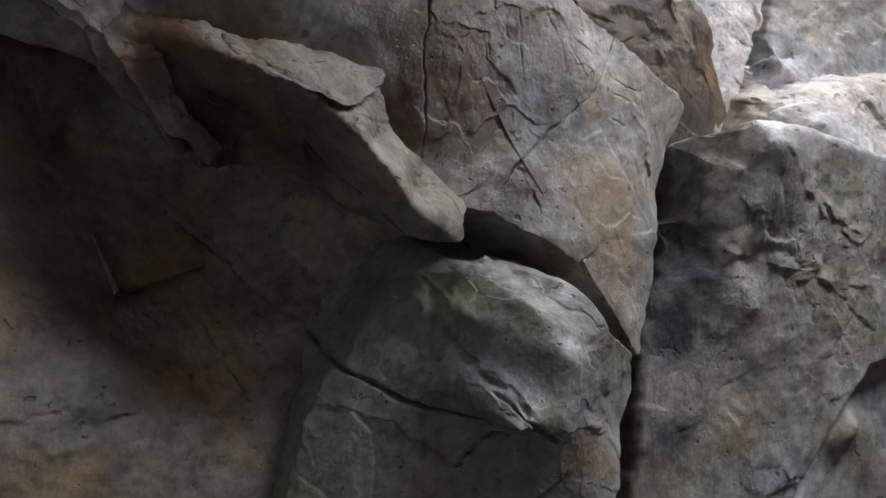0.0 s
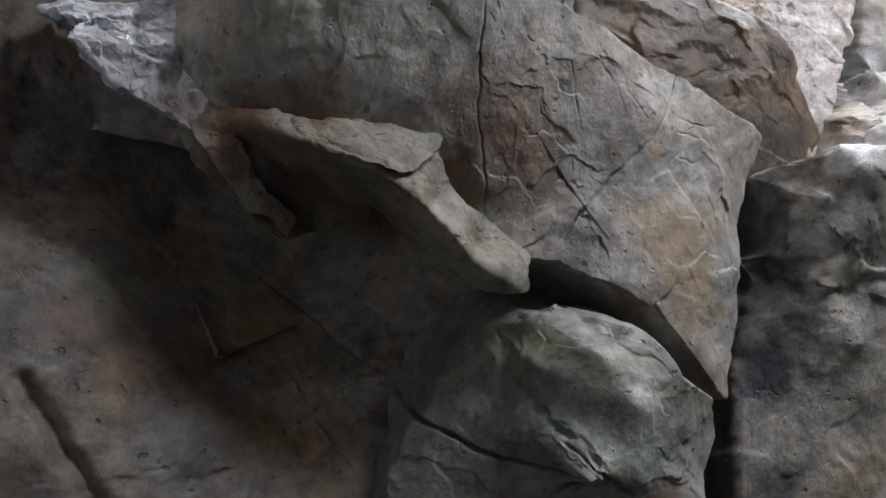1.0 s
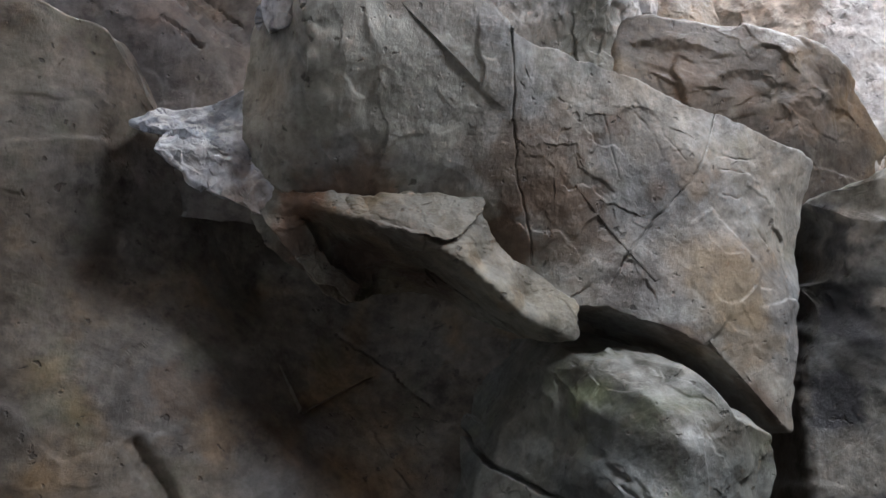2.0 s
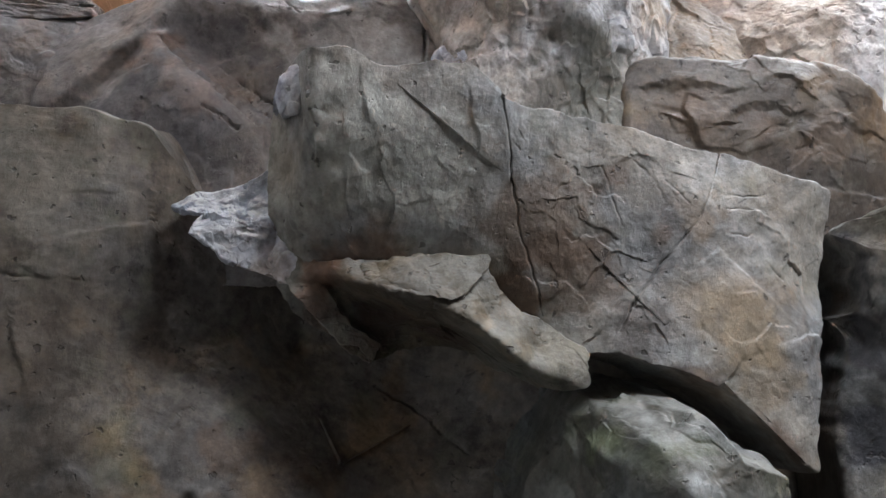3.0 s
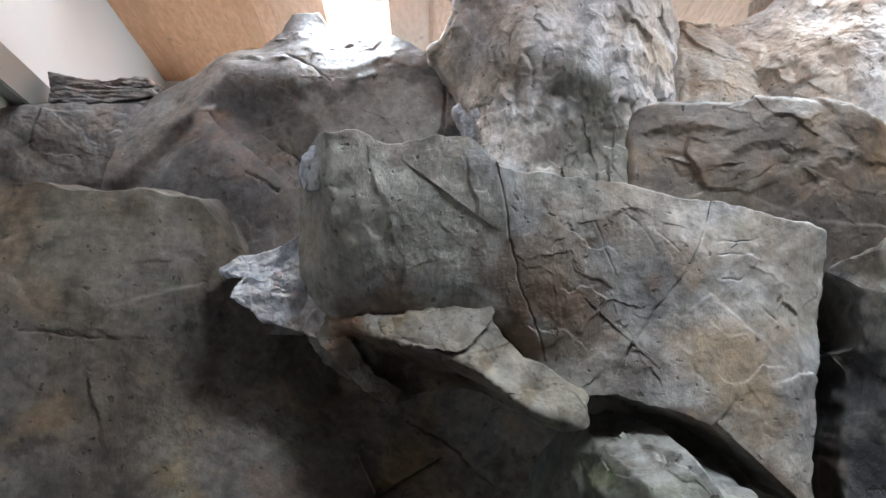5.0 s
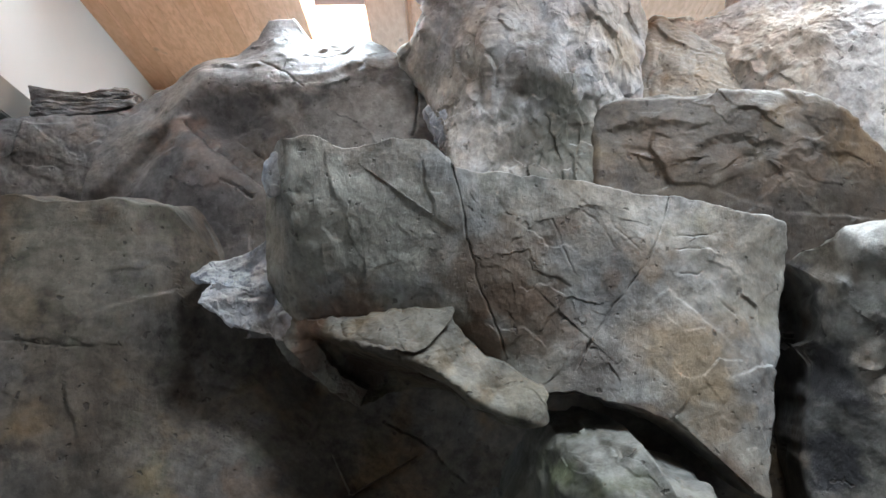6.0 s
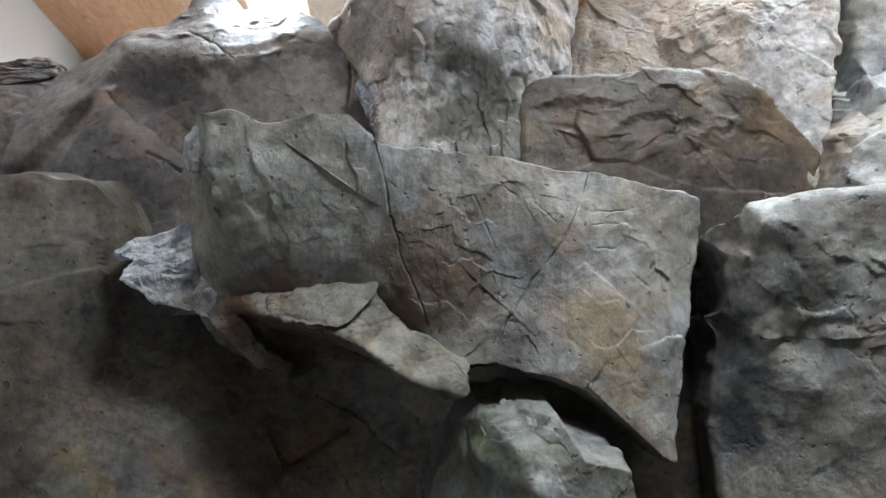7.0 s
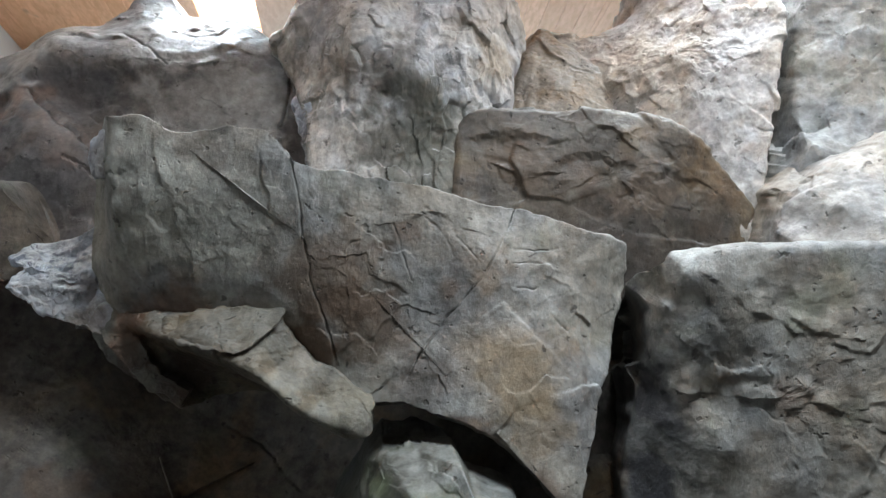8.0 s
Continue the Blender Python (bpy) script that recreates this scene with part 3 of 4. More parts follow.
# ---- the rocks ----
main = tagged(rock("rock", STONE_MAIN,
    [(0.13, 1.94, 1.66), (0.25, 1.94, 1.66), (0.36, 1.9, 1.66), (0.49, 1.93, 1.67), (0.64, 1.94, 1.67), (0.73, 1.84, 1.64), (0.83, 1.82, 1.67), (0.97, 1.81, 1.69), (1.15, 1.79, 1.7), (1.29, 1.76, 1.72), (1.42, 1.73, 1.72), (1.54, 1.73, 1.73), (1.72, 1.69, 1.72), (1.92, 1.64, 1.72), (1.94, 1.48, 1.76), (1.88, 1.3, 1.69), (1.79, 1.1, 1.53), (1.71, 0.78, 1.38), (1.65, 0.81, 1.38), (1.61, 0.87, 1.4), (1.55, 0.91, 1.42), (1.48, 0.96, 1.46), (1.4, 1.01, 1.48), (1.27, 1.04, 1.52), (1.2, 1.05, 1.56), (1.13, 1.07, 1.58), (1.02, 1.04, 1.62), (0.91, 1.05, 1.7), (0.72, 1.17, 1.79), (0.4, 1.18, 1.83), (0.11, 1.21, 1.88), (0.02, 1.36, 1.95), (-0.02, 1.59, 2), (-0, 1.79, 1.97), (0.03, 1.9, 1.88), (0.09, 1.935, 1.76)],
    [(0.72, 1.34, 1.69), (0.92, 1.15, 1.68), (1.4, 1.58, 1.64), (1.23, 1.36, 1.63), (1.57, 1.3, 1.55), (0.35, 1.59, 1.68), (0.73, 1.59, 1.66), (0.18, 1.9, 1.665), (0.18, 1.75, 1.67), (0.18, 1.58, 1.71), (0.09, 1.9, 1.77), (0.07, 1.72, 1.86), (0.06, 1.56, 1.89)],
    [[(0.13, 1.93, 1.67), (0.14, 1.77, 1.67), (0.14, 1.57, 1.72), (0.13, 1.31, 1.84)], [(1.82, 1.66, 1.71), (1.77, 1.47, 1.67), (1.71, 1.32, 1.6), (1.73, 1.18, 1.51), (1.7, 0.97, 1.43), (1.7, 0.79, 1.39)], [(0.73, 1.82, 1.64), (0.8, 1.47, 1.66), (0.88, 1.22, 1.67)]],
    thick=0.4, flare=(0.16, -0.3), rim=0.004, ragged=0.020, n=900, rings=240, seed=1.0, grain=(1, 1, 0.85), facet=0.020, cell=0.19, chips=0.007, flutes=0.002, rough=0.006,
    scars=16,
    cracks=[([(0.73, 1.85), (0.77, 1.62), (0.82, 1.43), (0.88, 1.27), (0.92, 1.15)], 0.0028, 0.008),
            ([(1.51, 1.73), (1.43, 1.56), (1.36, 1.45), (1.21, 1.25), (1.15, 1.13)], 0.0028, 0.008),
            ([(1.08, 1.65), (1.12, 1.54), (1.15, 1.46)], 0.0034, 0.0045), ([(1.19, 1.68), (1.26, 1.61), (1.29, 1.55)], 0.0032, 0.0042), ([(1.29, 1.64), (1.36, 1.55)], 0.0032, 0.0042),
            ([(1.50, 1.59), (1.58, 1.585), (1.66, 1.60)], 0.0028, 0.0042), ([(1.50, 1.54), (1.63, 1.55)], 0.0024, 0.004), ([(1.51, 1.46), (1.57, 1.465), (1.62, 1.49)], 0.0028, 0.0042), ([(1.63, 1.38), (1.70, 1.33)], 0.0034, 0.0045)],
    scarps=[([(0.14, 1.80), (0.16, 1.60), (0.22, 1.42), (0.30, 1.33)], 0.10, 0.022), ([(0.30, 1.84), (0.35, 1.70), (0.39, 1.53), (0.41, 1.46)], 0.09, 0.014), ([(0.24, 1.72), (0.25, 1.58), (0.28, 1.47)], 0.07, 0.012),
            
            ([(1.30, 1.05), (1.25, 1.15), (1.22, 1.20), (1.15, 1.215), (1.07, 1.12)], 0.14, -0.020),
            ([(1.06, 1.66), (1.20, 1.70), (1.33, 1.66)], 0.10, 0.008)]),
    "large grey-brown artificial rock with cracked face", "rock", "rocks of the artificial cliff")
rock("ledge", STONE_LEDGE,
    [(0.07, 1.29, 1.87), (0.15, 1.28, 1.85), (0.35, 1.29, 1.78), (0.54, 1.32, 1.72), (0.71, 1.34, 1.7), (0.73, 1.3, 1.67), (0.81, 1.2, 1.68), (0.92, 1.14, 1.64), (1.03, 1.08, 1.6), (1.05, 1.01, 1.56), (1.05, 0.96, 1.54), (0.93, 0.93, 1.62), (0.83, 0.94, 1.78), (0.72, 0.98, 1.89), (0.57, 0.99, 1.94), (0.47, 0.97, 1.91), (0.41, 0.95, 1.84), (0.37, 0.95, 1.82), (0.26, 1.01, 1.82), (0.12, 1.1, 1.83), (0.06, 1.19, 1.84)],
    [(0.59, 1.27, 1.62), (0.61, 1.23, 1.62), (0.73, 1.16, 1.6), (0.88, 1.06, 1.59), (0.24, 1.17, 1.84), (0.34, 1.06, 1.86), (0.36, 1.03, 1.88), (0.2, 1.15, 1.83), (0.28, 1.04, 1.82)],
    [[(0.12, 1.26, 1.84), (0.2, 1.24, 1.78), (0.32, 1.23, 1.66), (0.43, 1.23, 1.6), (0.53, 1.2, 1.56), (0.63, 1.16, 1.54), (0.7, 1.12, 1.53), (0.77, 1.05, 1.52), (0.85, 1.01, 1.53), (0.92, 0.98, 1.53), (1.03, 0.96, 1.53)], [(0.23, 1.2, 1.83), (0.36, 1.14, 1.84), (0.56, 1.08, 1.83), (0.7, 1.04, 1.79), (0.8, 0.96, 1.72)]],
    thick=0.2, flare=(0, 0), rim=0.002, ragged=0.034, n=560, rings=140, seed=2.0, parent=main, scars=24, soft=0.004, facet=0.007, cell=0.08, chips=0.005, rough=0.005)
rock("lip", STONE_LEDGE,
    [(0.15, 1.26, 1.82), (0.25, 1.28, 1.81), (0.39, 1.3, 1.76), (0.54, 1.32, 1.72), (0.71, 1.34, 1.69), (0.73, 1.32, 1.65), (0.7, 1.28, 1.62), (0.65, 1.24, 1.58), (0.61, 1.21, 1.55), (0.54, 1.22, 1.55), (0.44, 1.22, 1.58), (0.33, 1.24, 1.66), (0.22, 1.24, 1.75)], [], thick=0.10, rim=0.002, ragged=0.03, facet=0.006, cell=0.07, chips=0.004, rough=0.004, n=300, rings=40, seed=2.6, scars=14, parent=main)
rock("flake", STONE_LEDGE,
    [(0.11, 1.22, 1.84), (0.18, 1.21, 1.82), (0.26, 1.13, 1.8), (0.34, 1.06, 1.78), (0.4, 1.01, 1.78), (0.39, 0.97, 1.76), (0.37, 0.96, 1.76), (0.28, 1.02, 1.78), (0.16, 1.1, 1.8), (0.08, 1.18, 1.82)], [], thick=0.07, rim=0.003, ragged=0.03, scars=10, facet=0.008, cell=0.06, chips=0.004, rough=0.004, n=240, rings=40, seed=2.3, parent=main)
rock("knob", STONE_KNOB,
    [(-0.36, 1.42, 2.1), (-0.28, 1.46, 2.09), (-0.12, 1.52, 2.1), (-0.04, 1.56, 2.06), (0.02, 1.61, 2), (0.06, 1.46, 1.94), (0.12, 1.29, 1.87), (0.1, 1.19, 1.84), (-0.05, 1.23, 1.83), (-0.17, 1.3, 1.82), (-0.24, 1.34, 1.82), (-0.24, 1.38, 1.84), (-0.23, 1.41, 1.96)],
    [(-0.18, 1.47, 2.09), (-0.1, 1.44, 2.03), (-0.19, 1.43, 2.02), (-0.03, 1.47, 2.03), (0.03, 1.35, 1.93), (-0.09, 1.33, 1.84), (-0.01, 1.27, 1.84)],
    [[(-0.23, 1.36, 1.82), (-0.18, 1.41, 1.86), (-0.11, 1.41, 1.9), (-0.02, 1.35, 1.88), (0.08, 1.23, 1.84)]],
    thick=0.2, rim=0.008, n=360, rings=80, seed=3.0, parent=main, soft=0.004, facet=0.024, cell=0.07, chips=0.014, rough=0.008, scars=40)
rock("spur", STONE_KNOB,
    [(0.01, 1.8, 1.83), (0.02, 1.86, 1.83), (0.06, 1.9, 1.81), (0.11, 1.9, 1.74), (0.11, 1.83, 1.73), (0.09, 1.75, 1.76), (0.04, 1.74, 1.82)], [], thick=0.12, rim=0.006, facet=0.012, cell=0.04, chips=0.005, n=120, rings=24, seed=18.0, parent=main)
tagged(rock("rock", STONE_WALL,
    [(-2.36, 1.72, 2.02), (-1.29, 1.76, 2.04), (-1.07, 1.78, 2.05), (-0.96, 1.75, 2.06), (-0.68, 1.75, 2.09), (-0.58, 1.73, 2.13), (-0.49, 1.72, 2.18), (-0.42, 1.6, 2.27), (-0.37, 1.47, 2.34), (-0.27, 1.36, 2.42), (0.28, 1.19, 2.44), (0.93, 1.01, 2.33), (1.48, 0.94, 2.06), (2.3, 1.14, 2.15), (2.4, 0.33, 1.89), (2.4, -0.35, 1.7), (0.3, -0.41, 1.62), (-0.9, -0.28, 1.55), (-1.75, 0.09, 1.64), (-1.8, 1.05, 1.82)],
    [(-0.65, 1.7, 2.06), (-0.73, 1.54, 2.03), (-0.52, 1.04, 2.03), (-0.15, 0.69, 1.97), (0.02, 0.64, 2.02), (0.32, 0.47, 2.04), (0.29, 0.35, 1.88), (-0.17, 0.54, 1.86), (0.12, 0.5, 1.96), (-0.25, 0.98, 2.22), (0.1, 0.85, 2.42), (0.6, 0.65, 2.36), (0.8, 0.38, 1.9), (-0.57, 0.59, 1.86)],
    [[(-0.58, 1.72, 2.13), (-0.53, 1.54, 2.1), (-0.49, 1.35, 2.08), (-0.44, 1.12, 2.1)]],
    thick=0.3, rim=0.008, n=640, rings=250, rough=0.008, seed=4.0, centre=(0.3, 0.5), facet=0.032, cell=0.3, chips=0.007,
    cracks=[([(-0.20, 0.46), (-0.09, 0.32), (0.05, 0.15)], 0.022, 0.04), ([(-1.06, 1.19), (-0.83, 1.17), (-0.70, 1.15)], 0.004, 0.008), ([(0.43, 0.72), (0.58, 0.65), (0.78, 0.54)], 0.006, 0.015),
            ([(-1.19, 0.63), (-1.12, 0.58)], 0.010, 0.02)],
    scarps=[([(0.79, 0.23), (0.67, 0.33), (0.56, 0.45)], 0.10, 0.018), ([(-1.06, 1.20), (-0.83, 1.18), (-0.63, 1.16)], 0.14, 0.012), ([(-0.30, 0.60), (-0.26, 0.70), (-0.20, 0.78)], 0.08, 0.014), ([(0.36, 0.24), (0.20, 0.25), (0.08, 0.22)], 0.10, -0.02)]),
    "broad dark brown rock face below the ledge", "rock", "rocks of the artificial cliff")
tagged(rock("rock", STONE_LOWER,
    [(1.09, 0.9, 1.56), (1.2, 0.92, 1.49), (1.31, 0.94, 1.37), (1.33, 0.92, 1.27), (1.36, 0.86, 1.2), (1.52, 0.8, 1.24), (1.53, 0.71, 1.21), (1.48, 0.61, 1.17), (1.44, 0.46, 1.07), (1.43, 0.13, 0.93), (0.84, -0.27, 1.52), (0.81, 0.1, 1.66), (0.84, 0.32, 1.72), (0.89, 0.48, 1.77), (0.97, 0.64, 1.77), (1.04, 0.83, 1.7)],
    [(1.06, 0.88, 1.56), (1.17, 0.86, 1.31), (1.21, 0.78, 1.18), (1.15, 0.74, 1.26), (1.1, 0.59, 1.14), (1.11, 0.63, 1.16), (0.91, 0.47, 1.71), (1.07, 0.78, 1.44), (1.09, 0.67, 1.37), (1.11, 0.56, 1.28), (1.01, 0.4, 1.51), (1.02, 0.63, 1.62)],
    [[(1.32, 0.91, 1.26), (1.27, 0.78, 1.18), (1.27, 0.63, 1.14)], [(1.1, 0.89, 1.55), (1.08, 0.78, 1.44), (1.1, 0.67, 1.38)]],
    thick=0.4, rim=0.006, n=620, rings=210, rough=0.006, seed=5.0, facet=0.020, chips=0.010, cell=0.16, scars=30,
    scarps=[([(1.02, 0.86), (1.12, 0.915), (1.16, 0.92), (1.25, 0.90)], 0.08, -0.022), ([(1.27, 0.62), (1.25, 0.78), (1.24, 0.90)], 0.10, 0.016), ([(1.19, 0.59), (1.08, 0.68), (1.05, 0.78), (1.02, 0.89)], 0.12, -0.025), ([(1.28, 0.61), (1.38, 0.62), (1.39, 0.71), (1.46, 0.76)], 0.14, 0.028)],
    cracks=[([(0.89, 0.48), (1.03, 0.49), (1.13, 0.54), (1.20, 0.58), (1.24, 0.57)], 0.0055, 0.05), ([(1.10, 0.64), (1.16, 0.61), (1.19, 0.59)], 0.005, 0.025), ([(1.17, 0.57), (1.13, 0.46), (1.12, 0.39)], 0.006, 0.04)]),
    "greenish grey cracked rock under the ledge", "rock", "rocks of the artificial cliff")
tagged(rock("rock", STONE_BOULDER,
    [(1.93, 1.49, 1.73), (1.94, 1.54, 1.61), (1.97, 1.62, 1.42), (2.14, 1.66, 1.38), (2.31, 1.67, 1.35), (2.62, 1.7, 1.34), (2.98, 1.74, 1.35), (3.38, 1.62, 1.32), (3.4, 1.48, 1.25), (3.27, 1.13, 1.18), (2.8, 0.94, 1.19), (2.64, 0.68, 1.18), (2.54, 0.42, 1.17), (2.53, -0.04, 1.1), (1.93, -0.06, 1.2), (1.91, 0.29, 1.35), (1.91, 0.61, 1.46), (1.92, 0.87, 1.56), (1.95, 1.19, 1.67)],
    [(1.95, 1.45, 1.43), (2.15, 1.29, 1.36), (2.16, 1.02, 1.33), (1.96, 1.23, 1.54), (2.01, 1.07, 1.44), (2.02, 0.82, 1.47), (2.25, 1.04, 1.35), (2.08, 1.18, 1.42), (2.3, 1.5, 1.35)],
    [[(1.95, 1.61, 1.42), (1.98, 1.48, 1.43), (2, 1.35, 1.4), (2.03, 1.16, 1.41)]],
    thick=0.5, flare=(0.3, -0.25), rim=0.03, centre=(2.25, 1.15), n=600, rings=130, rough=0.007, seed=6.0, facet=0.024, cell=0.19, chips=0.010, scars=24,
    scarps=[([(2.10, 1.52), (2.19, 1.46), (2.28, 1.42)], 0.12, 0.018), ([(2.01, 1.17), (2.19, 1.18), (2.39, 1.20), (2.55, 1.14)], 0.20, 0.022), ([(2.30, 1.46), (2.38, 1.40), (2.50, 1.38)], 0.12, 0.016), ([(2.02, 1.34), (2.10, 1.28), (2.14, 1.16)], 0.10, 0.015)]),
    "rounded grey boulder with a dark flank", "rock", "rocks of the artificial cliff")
tagged(rock("rock", STONE_BOULDER,
    [(2.63, 0.56, 1.22), (2.78, 0.8, 1.27), (2.93, 1.14, 1.28), (3.73, 1.48, 1.3), (5.72, 0.76, 1.11), (5.44, -0.33, 0.84), (2.71, -0.09, 0.99), (2.49, 0.28, 1.11)],
    [(2.74, 0.72, 1.15)],
    [],
    thick=0.4, rim=0.05, n=300, rings=60, seed=7.0, scars=24),
    "low dark grey rock beside the boulder", "rock", "rocks of the artificial cliff")
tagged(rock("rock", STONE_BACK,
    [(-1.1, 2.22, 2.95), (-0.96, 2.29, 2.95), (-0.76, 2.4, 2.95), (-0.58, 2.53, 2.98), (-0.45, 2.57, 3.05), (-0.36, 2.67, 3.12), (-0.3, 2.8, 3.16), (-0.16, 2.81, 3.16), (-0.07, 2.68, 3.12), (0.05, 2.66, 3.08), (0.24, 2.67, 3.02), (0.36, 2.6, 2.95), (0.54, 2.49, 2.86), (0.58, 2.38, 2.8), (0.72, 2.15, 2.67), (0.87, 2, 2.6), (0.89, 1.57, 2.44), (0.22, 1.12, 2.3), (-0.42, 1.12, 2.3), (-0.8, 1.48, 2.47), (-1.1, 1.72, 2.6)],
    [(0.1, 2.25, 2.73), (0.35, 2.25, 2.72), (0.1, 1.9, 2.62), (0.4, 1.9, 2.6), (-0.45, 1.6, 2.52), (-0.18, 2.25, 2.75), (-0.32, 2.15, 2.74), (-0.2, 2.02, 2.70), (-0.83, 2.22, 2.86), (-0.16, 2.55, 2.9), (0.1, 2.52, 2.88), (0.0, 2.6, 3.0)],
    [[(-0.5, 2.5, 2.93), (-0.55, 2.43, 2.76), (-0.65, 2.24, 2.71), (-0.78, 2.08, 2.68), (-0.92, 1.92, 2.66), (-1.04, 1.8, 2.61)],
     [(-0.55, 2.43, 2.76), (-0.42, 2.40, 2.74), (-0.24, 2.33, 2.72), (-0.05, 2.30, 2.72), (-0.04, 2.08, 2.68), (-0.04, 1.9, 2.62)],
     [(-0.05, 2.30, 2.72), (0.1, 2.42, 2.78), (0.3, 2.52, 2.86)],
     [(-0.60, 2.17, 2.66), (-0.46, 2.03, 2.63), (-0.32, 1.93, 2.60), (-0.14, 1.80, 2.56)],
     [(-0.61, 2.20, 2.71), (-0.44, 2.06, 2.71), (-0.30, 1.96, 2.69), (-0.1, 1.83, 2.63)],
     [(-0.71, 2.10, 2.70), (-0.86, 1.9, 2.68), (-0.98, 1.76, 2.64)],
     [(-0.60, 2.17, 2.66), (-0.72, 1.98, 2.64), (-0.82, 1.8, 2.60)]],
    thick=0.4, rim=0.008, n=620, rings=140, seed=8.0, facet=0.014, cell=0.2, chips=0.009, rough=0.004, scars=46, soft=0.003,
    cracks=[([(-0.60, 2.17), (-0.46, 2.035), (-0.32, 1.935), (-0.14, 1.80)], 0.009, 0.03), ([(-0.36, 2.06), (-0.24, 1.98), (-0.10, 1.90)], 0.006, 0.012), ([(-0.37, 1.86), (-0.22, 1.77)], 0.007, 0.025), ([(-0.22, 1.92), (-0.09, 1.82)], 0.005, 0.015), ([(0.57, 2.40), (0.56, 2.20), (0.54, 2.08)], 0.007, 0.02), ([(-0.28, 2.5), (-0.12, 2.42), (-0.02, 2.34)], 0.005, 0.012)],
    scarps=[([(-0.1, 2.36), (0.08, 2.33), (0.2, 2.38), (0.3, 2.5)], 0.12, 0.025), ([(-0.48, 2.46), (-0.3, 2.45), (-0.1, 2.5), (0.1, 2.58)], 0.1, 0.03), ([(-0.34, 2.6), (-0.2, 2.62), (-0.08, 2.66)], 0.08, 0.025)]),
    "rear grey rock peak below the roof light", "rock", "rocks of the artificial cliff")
tagged(rock("rock", STONE_BACK,
    [(-1.6, 1.81, 2.58), (-1.65, 2.16, 2.69), (-1.48, 2.2, 2.78), (-1.24, 2.23, 2.87), (-0.9, 2.3, 2.98), (-0.68, 2.2, 2.94), (-0.56, 1.77, 2.78), (-0.75, 1.38, 2.6), (-1.52, 1.36, 2.44)],
    [(-1.38, 2.1, 2.74)],
    [],
    thick=0.3, rim=0.03, n=360, rings=80, seed=9.0, scars=24),
    "dark rock face against the white wall", "rock", "rocks of the artificial cliff")
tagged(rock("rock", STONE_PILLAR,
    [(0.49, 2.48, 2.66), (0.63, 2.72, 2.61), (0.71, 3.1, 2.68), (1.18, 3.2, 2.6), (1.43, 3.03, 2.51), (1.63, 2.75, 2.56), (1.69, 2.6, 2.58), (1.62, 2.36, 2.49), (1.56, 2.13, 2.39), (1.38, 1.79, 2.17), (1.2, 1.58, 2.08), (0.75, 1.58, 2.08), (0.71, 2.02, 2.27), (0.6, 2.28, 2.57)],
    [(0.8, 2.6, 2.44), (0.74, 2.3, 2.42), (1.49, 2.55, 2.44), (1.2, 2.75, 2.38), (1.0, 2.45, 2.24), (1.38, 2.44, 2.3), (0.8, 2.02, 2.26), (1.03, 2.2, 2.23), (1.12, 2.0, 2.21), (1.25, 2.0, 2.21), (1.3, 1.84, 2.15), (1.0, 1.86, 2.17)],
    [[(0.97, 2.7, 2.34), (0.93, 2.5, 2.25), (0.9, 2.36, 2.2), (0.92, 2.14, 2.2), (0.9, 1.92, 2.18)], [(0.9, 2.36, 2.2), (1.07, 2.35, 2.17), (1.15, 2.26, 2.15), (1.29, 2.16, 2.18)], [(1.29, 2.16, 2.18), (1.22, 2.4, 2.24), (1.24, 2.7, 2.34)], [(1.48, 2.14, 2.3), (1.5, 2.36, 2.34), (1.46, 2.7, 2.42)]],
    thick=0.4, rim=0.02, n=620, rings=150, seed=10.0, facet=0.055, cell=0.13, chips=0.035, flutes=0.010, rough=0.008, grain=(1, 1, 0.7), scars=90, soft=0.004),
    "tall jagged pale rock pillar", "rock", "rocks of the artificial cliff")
tagged(rock("rock", STONE_BENCH,
    [(1.34, 2.1, 2.23), (1.39, 2.14, 2.22), (1.48, 2.16, 2.2), (1.8, 2.18, 2.15), (2.1, 2.19, 2.1), (2.22, 2.16, 2.09), (2.42, 2.06, 2.12), (2.44, 2.04, 2.14), (2.57, 1.91, 2.12), (2.64, 1.81, 2.09), (2.55, 1.51, 2.04), (1.98, 1.37, 2.05), (1.58, 1.5, 2.08), (1.3, 1.62, 2.12)],
    [(2.01, 2.09, 2.04), (1.94, 1.89, 2.06), (2.15, 1.88, 1.99), (1.66, 1.97, 2.08), (1.35, 1.86, 2.12)],
    [],
    thick=0.4, rim=0.03, n=460, rings=100, seed=11.0, rough=0.006, facet=0.03, cell=0.22, chips=0.010, grain=(0.7, 1, 1),
    scars=20,
    scarps=[([(1.42, 2.04), (1.55, 2.04), (1.63, 2.0), (1.74, 2.03), (1.96, 2.10), (2.04, 2.02)], 0.13, 0.022), ([(1.50, 1.93), (1.60, 1.89), (1.72, 1.91)], 0.08, 0.022), ([(1.80, 1.84), (1.92, 1.92), (2.02, 1.88), (2.10, 1.78)], 0.12, 0.02), ([(2.06, 1.80), (2.14, 1.93), (2.26, 1.96), (2.4, 1.9)], 0.12, 0.012)],
    dents=[(1.58, 1.99, 0.17, 0.07, 0.022), (1.88, 1.92, 0.16, 0.06, 0.018), (2.22, 1.85, 0.16, 0.09, 0.02)]),
    "flat-topped brown rock block behind the front rock", "rock", "rocks of the artificial cliff")
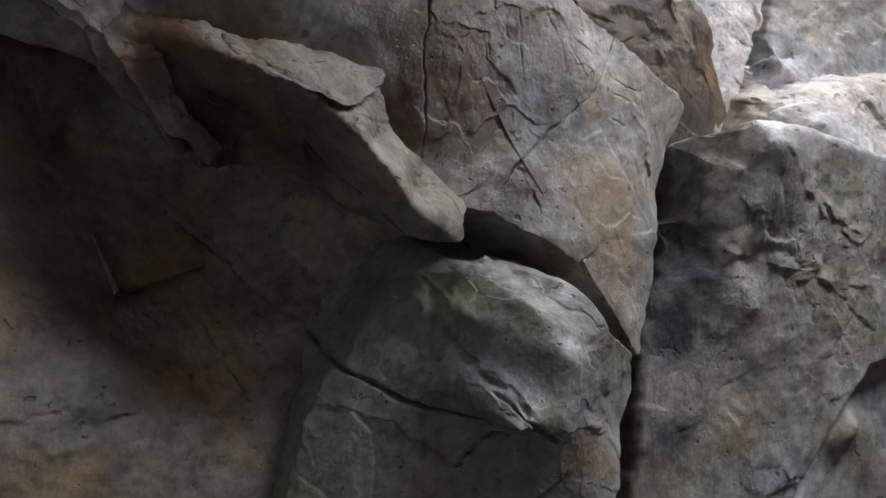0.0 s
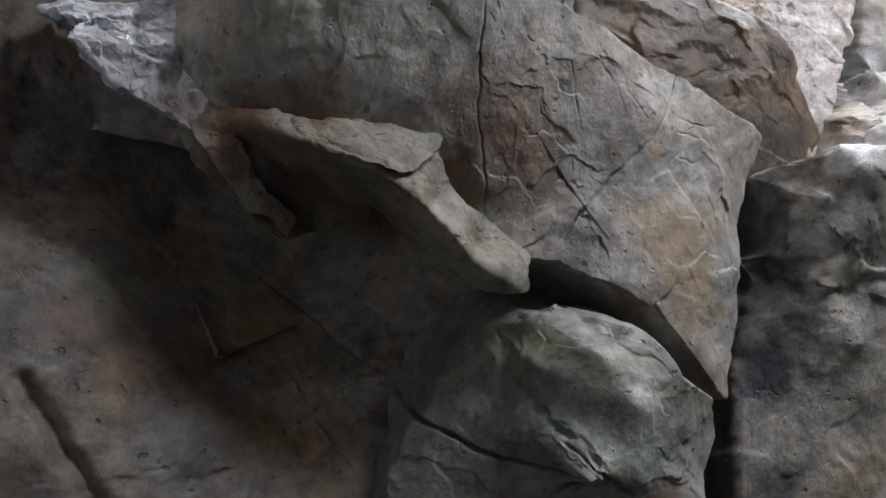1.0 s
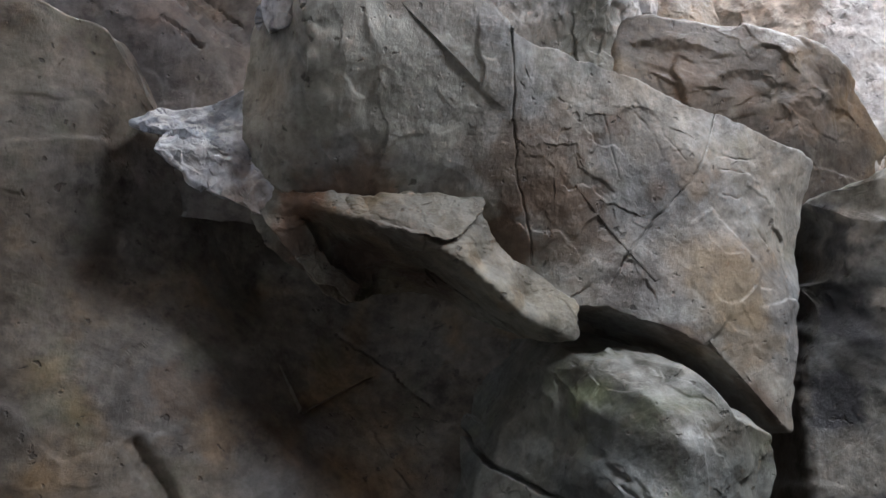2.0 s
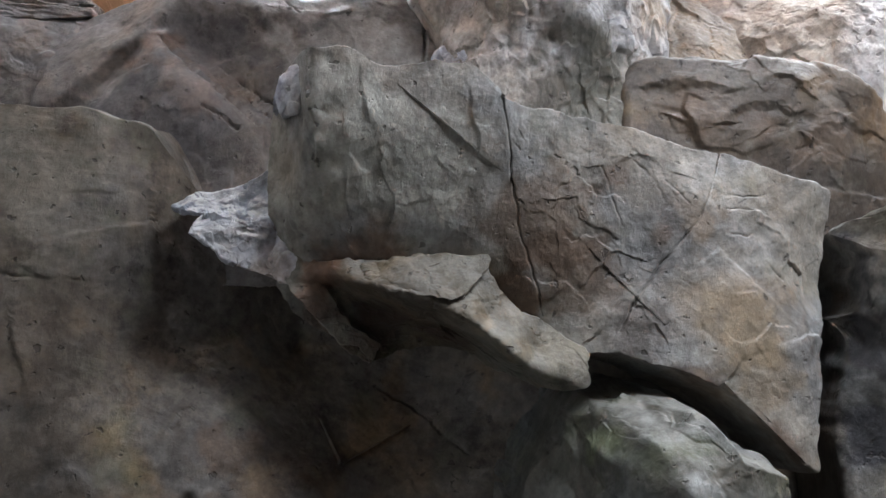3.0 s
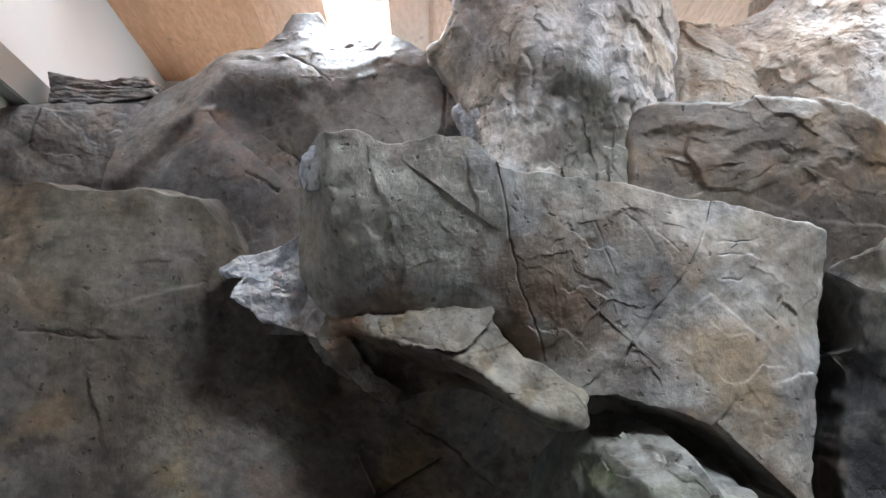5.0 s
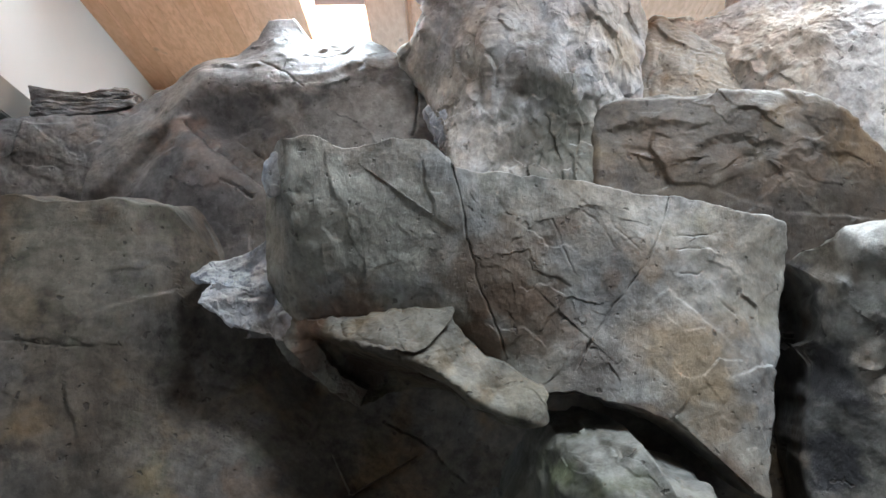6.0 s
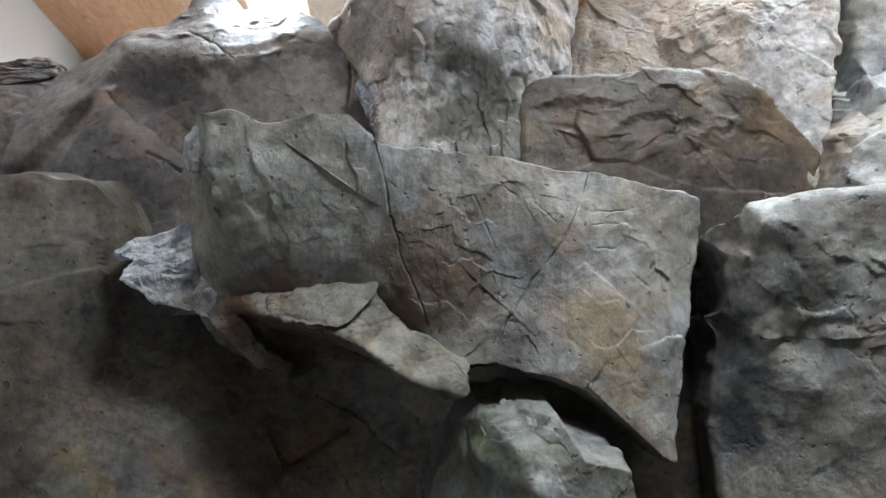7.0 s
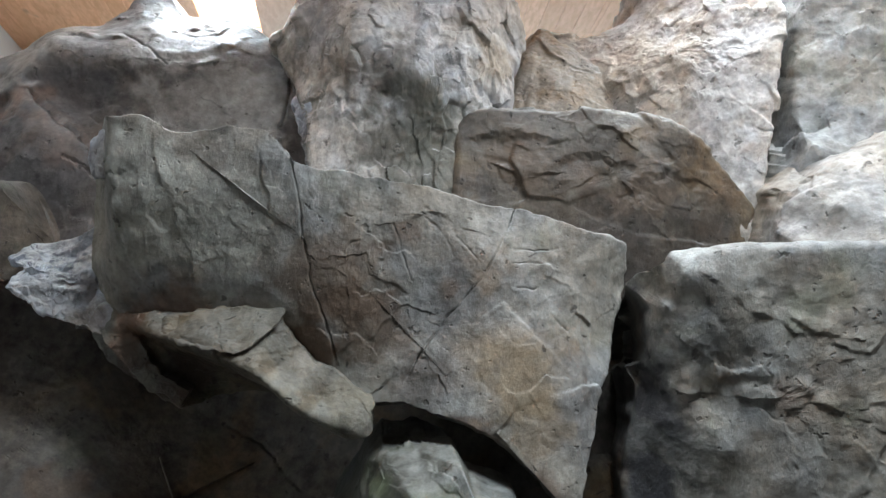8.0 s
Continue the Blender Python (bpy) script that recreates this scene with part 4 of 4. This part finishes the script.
tagged(rock("rock", STONE_ROUND,
    [(1.6, 2, 2.52), (1.68, 2.43, 2.75), (1.76, 2.64, 2.9), (1.85, 2.77, 2.99), (2.03, 2.69, 2.98), (2.17, 2.54, 2.88), (2.24, 2.33, 2.74), (2.24, 2.08, 2.58), (1.93, 1.83, 2.48)],
    [(1.88, 2.42, 2.72)],
    [],
    thick=0.3, rim=0.06, n=300, rings=70, seed=12.0, scars=24),
    "rounded ochre rock between pillar and pale rock", "rock", "rocks of the artificial cliff")
tagged(rock("rock", STONE_PALE,
    [(1.91, 2.8, 3.18), (2.02, 2.78, 3.13), (2.21, 2.8, 3.08), (2.35, 2.86, 3.04), (2.4, 2.96, 3.01), (2.45, 3.18, 2.95), (2.66, 3.23, 2.81), (2.79, 2.96, 2.5), (2.84, 2.76, 2.31), (2.78, 2.46, 2.22), (2.73, 2.19, 2.15), (2.66, 1.88, 2.07), (2.6, 1.69, 2.05), (2.33, 1.91, 2.5), (1.99, 2.14, 2.85)],
    [(2.49, 2.34, 2.39), (2.44, 2.57, 2.6)],
    [],
    thick=0.4, rim=0.03, n=460, rings=100, seed=13.0, facet=0.045, cell=0.16, chips=0.025, scars=70),
    "bright pale rock wall in strong daylight", "rock", "rocks of the artificial cliff")
tagged(rock("rock", STONE_GREY,
    [(2.9, 2.73, 2.3), (2.93, 2.98, 2.35), (3.12, 3.17, 2.34), (3.69, 3.25, 2.2), (3.7, 2.28, 1.86), (3.29, 1.69, 1.64), (2.72, 1.71, 1.9), (2.72, 1.87, 2.03), (2.8, 2.25, 2.16)],
    [(2.79, 2.1, 1.97)],
    [],
    thick=0.4, rim=0.03, n=360, rings=80, seed=14.0, scars=24),
    "smooth grey upright rock slab", "rock", "rocks of the artificial cliff")
tagged(rock("rock", STONE_CREAM,
    [(2.6, 1.77, 1.86), (2.63, 1.89, 1.84), (2.77, 2.01, 1.81), (2.94, 2.09, 1.77), (3.34, 2.26, 1.75), (3.62, 1.96, 1.64), (3.35, 1.66, 1.48), (2.81, 1.61, 1.47), (2.55, 1.58, 1.54)],
    [(2.71, 1.82, 1.67)],
    [],
    thick=0.4, rim=0.06, n=360, rings=80, seed=15.0, scars=24),
    "pale rounded rock above the boulder", "rock", "rocks of the artificial cliff")

tagged(rock("rock", STONE_KNOB,
    [(0.60, 2.18, 2.52), (0.66, 2.22, 2.48), (0.74, 2.15, 2.42), (0.84, 2.12, 2.36), (0.91, 1.98, 2.30), (0.86, 1.84, 2.28), (0.72, 1.84, 2.30), (0.66, 2.02, 2.42)],
    [(0.76, 2.06, 2.32)], [[(0.70, 2.16, 2.40), (0.78, 2.04, 2.31), (0.88, 1.93, 2.27)]], thick=0.25, rim=0.006, facet=0.02, cell=0.06, chips=0.012, n=220, rings=50, seed=19.0, scars=24),
    "broken pale grey shard wedged between two rocks", "rock", "rocks of the artificial cliff")
# added block that keeps the rear lamp's light out of the gap
tagged(rock("rock", STONE_BACK,
    [(0.9, 1.62, 2.42), (1.6, 1.7, 2.4), (2.4, 1.66, 2.3), (3.2, 1.7, 2.2), (3.9, 1.6, 2.1), (3.9, -0.02, 2.0), (0.9, -0.02, 2.5)], [(2.0, 0.9, 2.3)], thick=0.3, rim=0.03, n=240, rings=40, seed=20.0),
    "dark rock block added behind the front boulders to stop light from the rear", "rock", "rocks of the artificial cliff")
slate = tagged(rock("slate_slab", STONE_BACK,
    [(-1.47, 2.26, 2.79), (-1.36, 2.28, 2.83), (-1.24, 2.29, 2.87), (-1.14, 2.3, 2.9), (-1, 2.32, 2.95), (-0.99, 2.28, 2.94), (-1.13, 2.24, 2.89), (-1.36, 2.2, 2.81), (-1.46, 2.2, 2.78)], [], thick=0.16, rim=0.006, facet=0.005, cell=0.08, n=200, rings=30, seed=16.0, grain=(1, 1, 3)),
    "flat grey slate slab lying on the rock by the wall", "slate")
rock("slate_top", STONE_BACK,
    [(-1.47, 2.27, 2.82), (-1.49, 2.38, 2.83), (-1.46, 2.35, 2.83), (-1.36, 2.34, 2.87), (-1.22, 2.33, 2.91), (-1.1, 2.38, 2.96), (-1.03, 2.37, 2.98), (-1, 2.32, 2.98), (-1.15, 2.28, 2.92), (-1.37, 2.27, 2.84)], [], thick=0.12, rim=0.006, facet=0.005, cell=0.08, n=200, rings=30, seed=17.0, grain=(1, 1, 3), parent=slate)
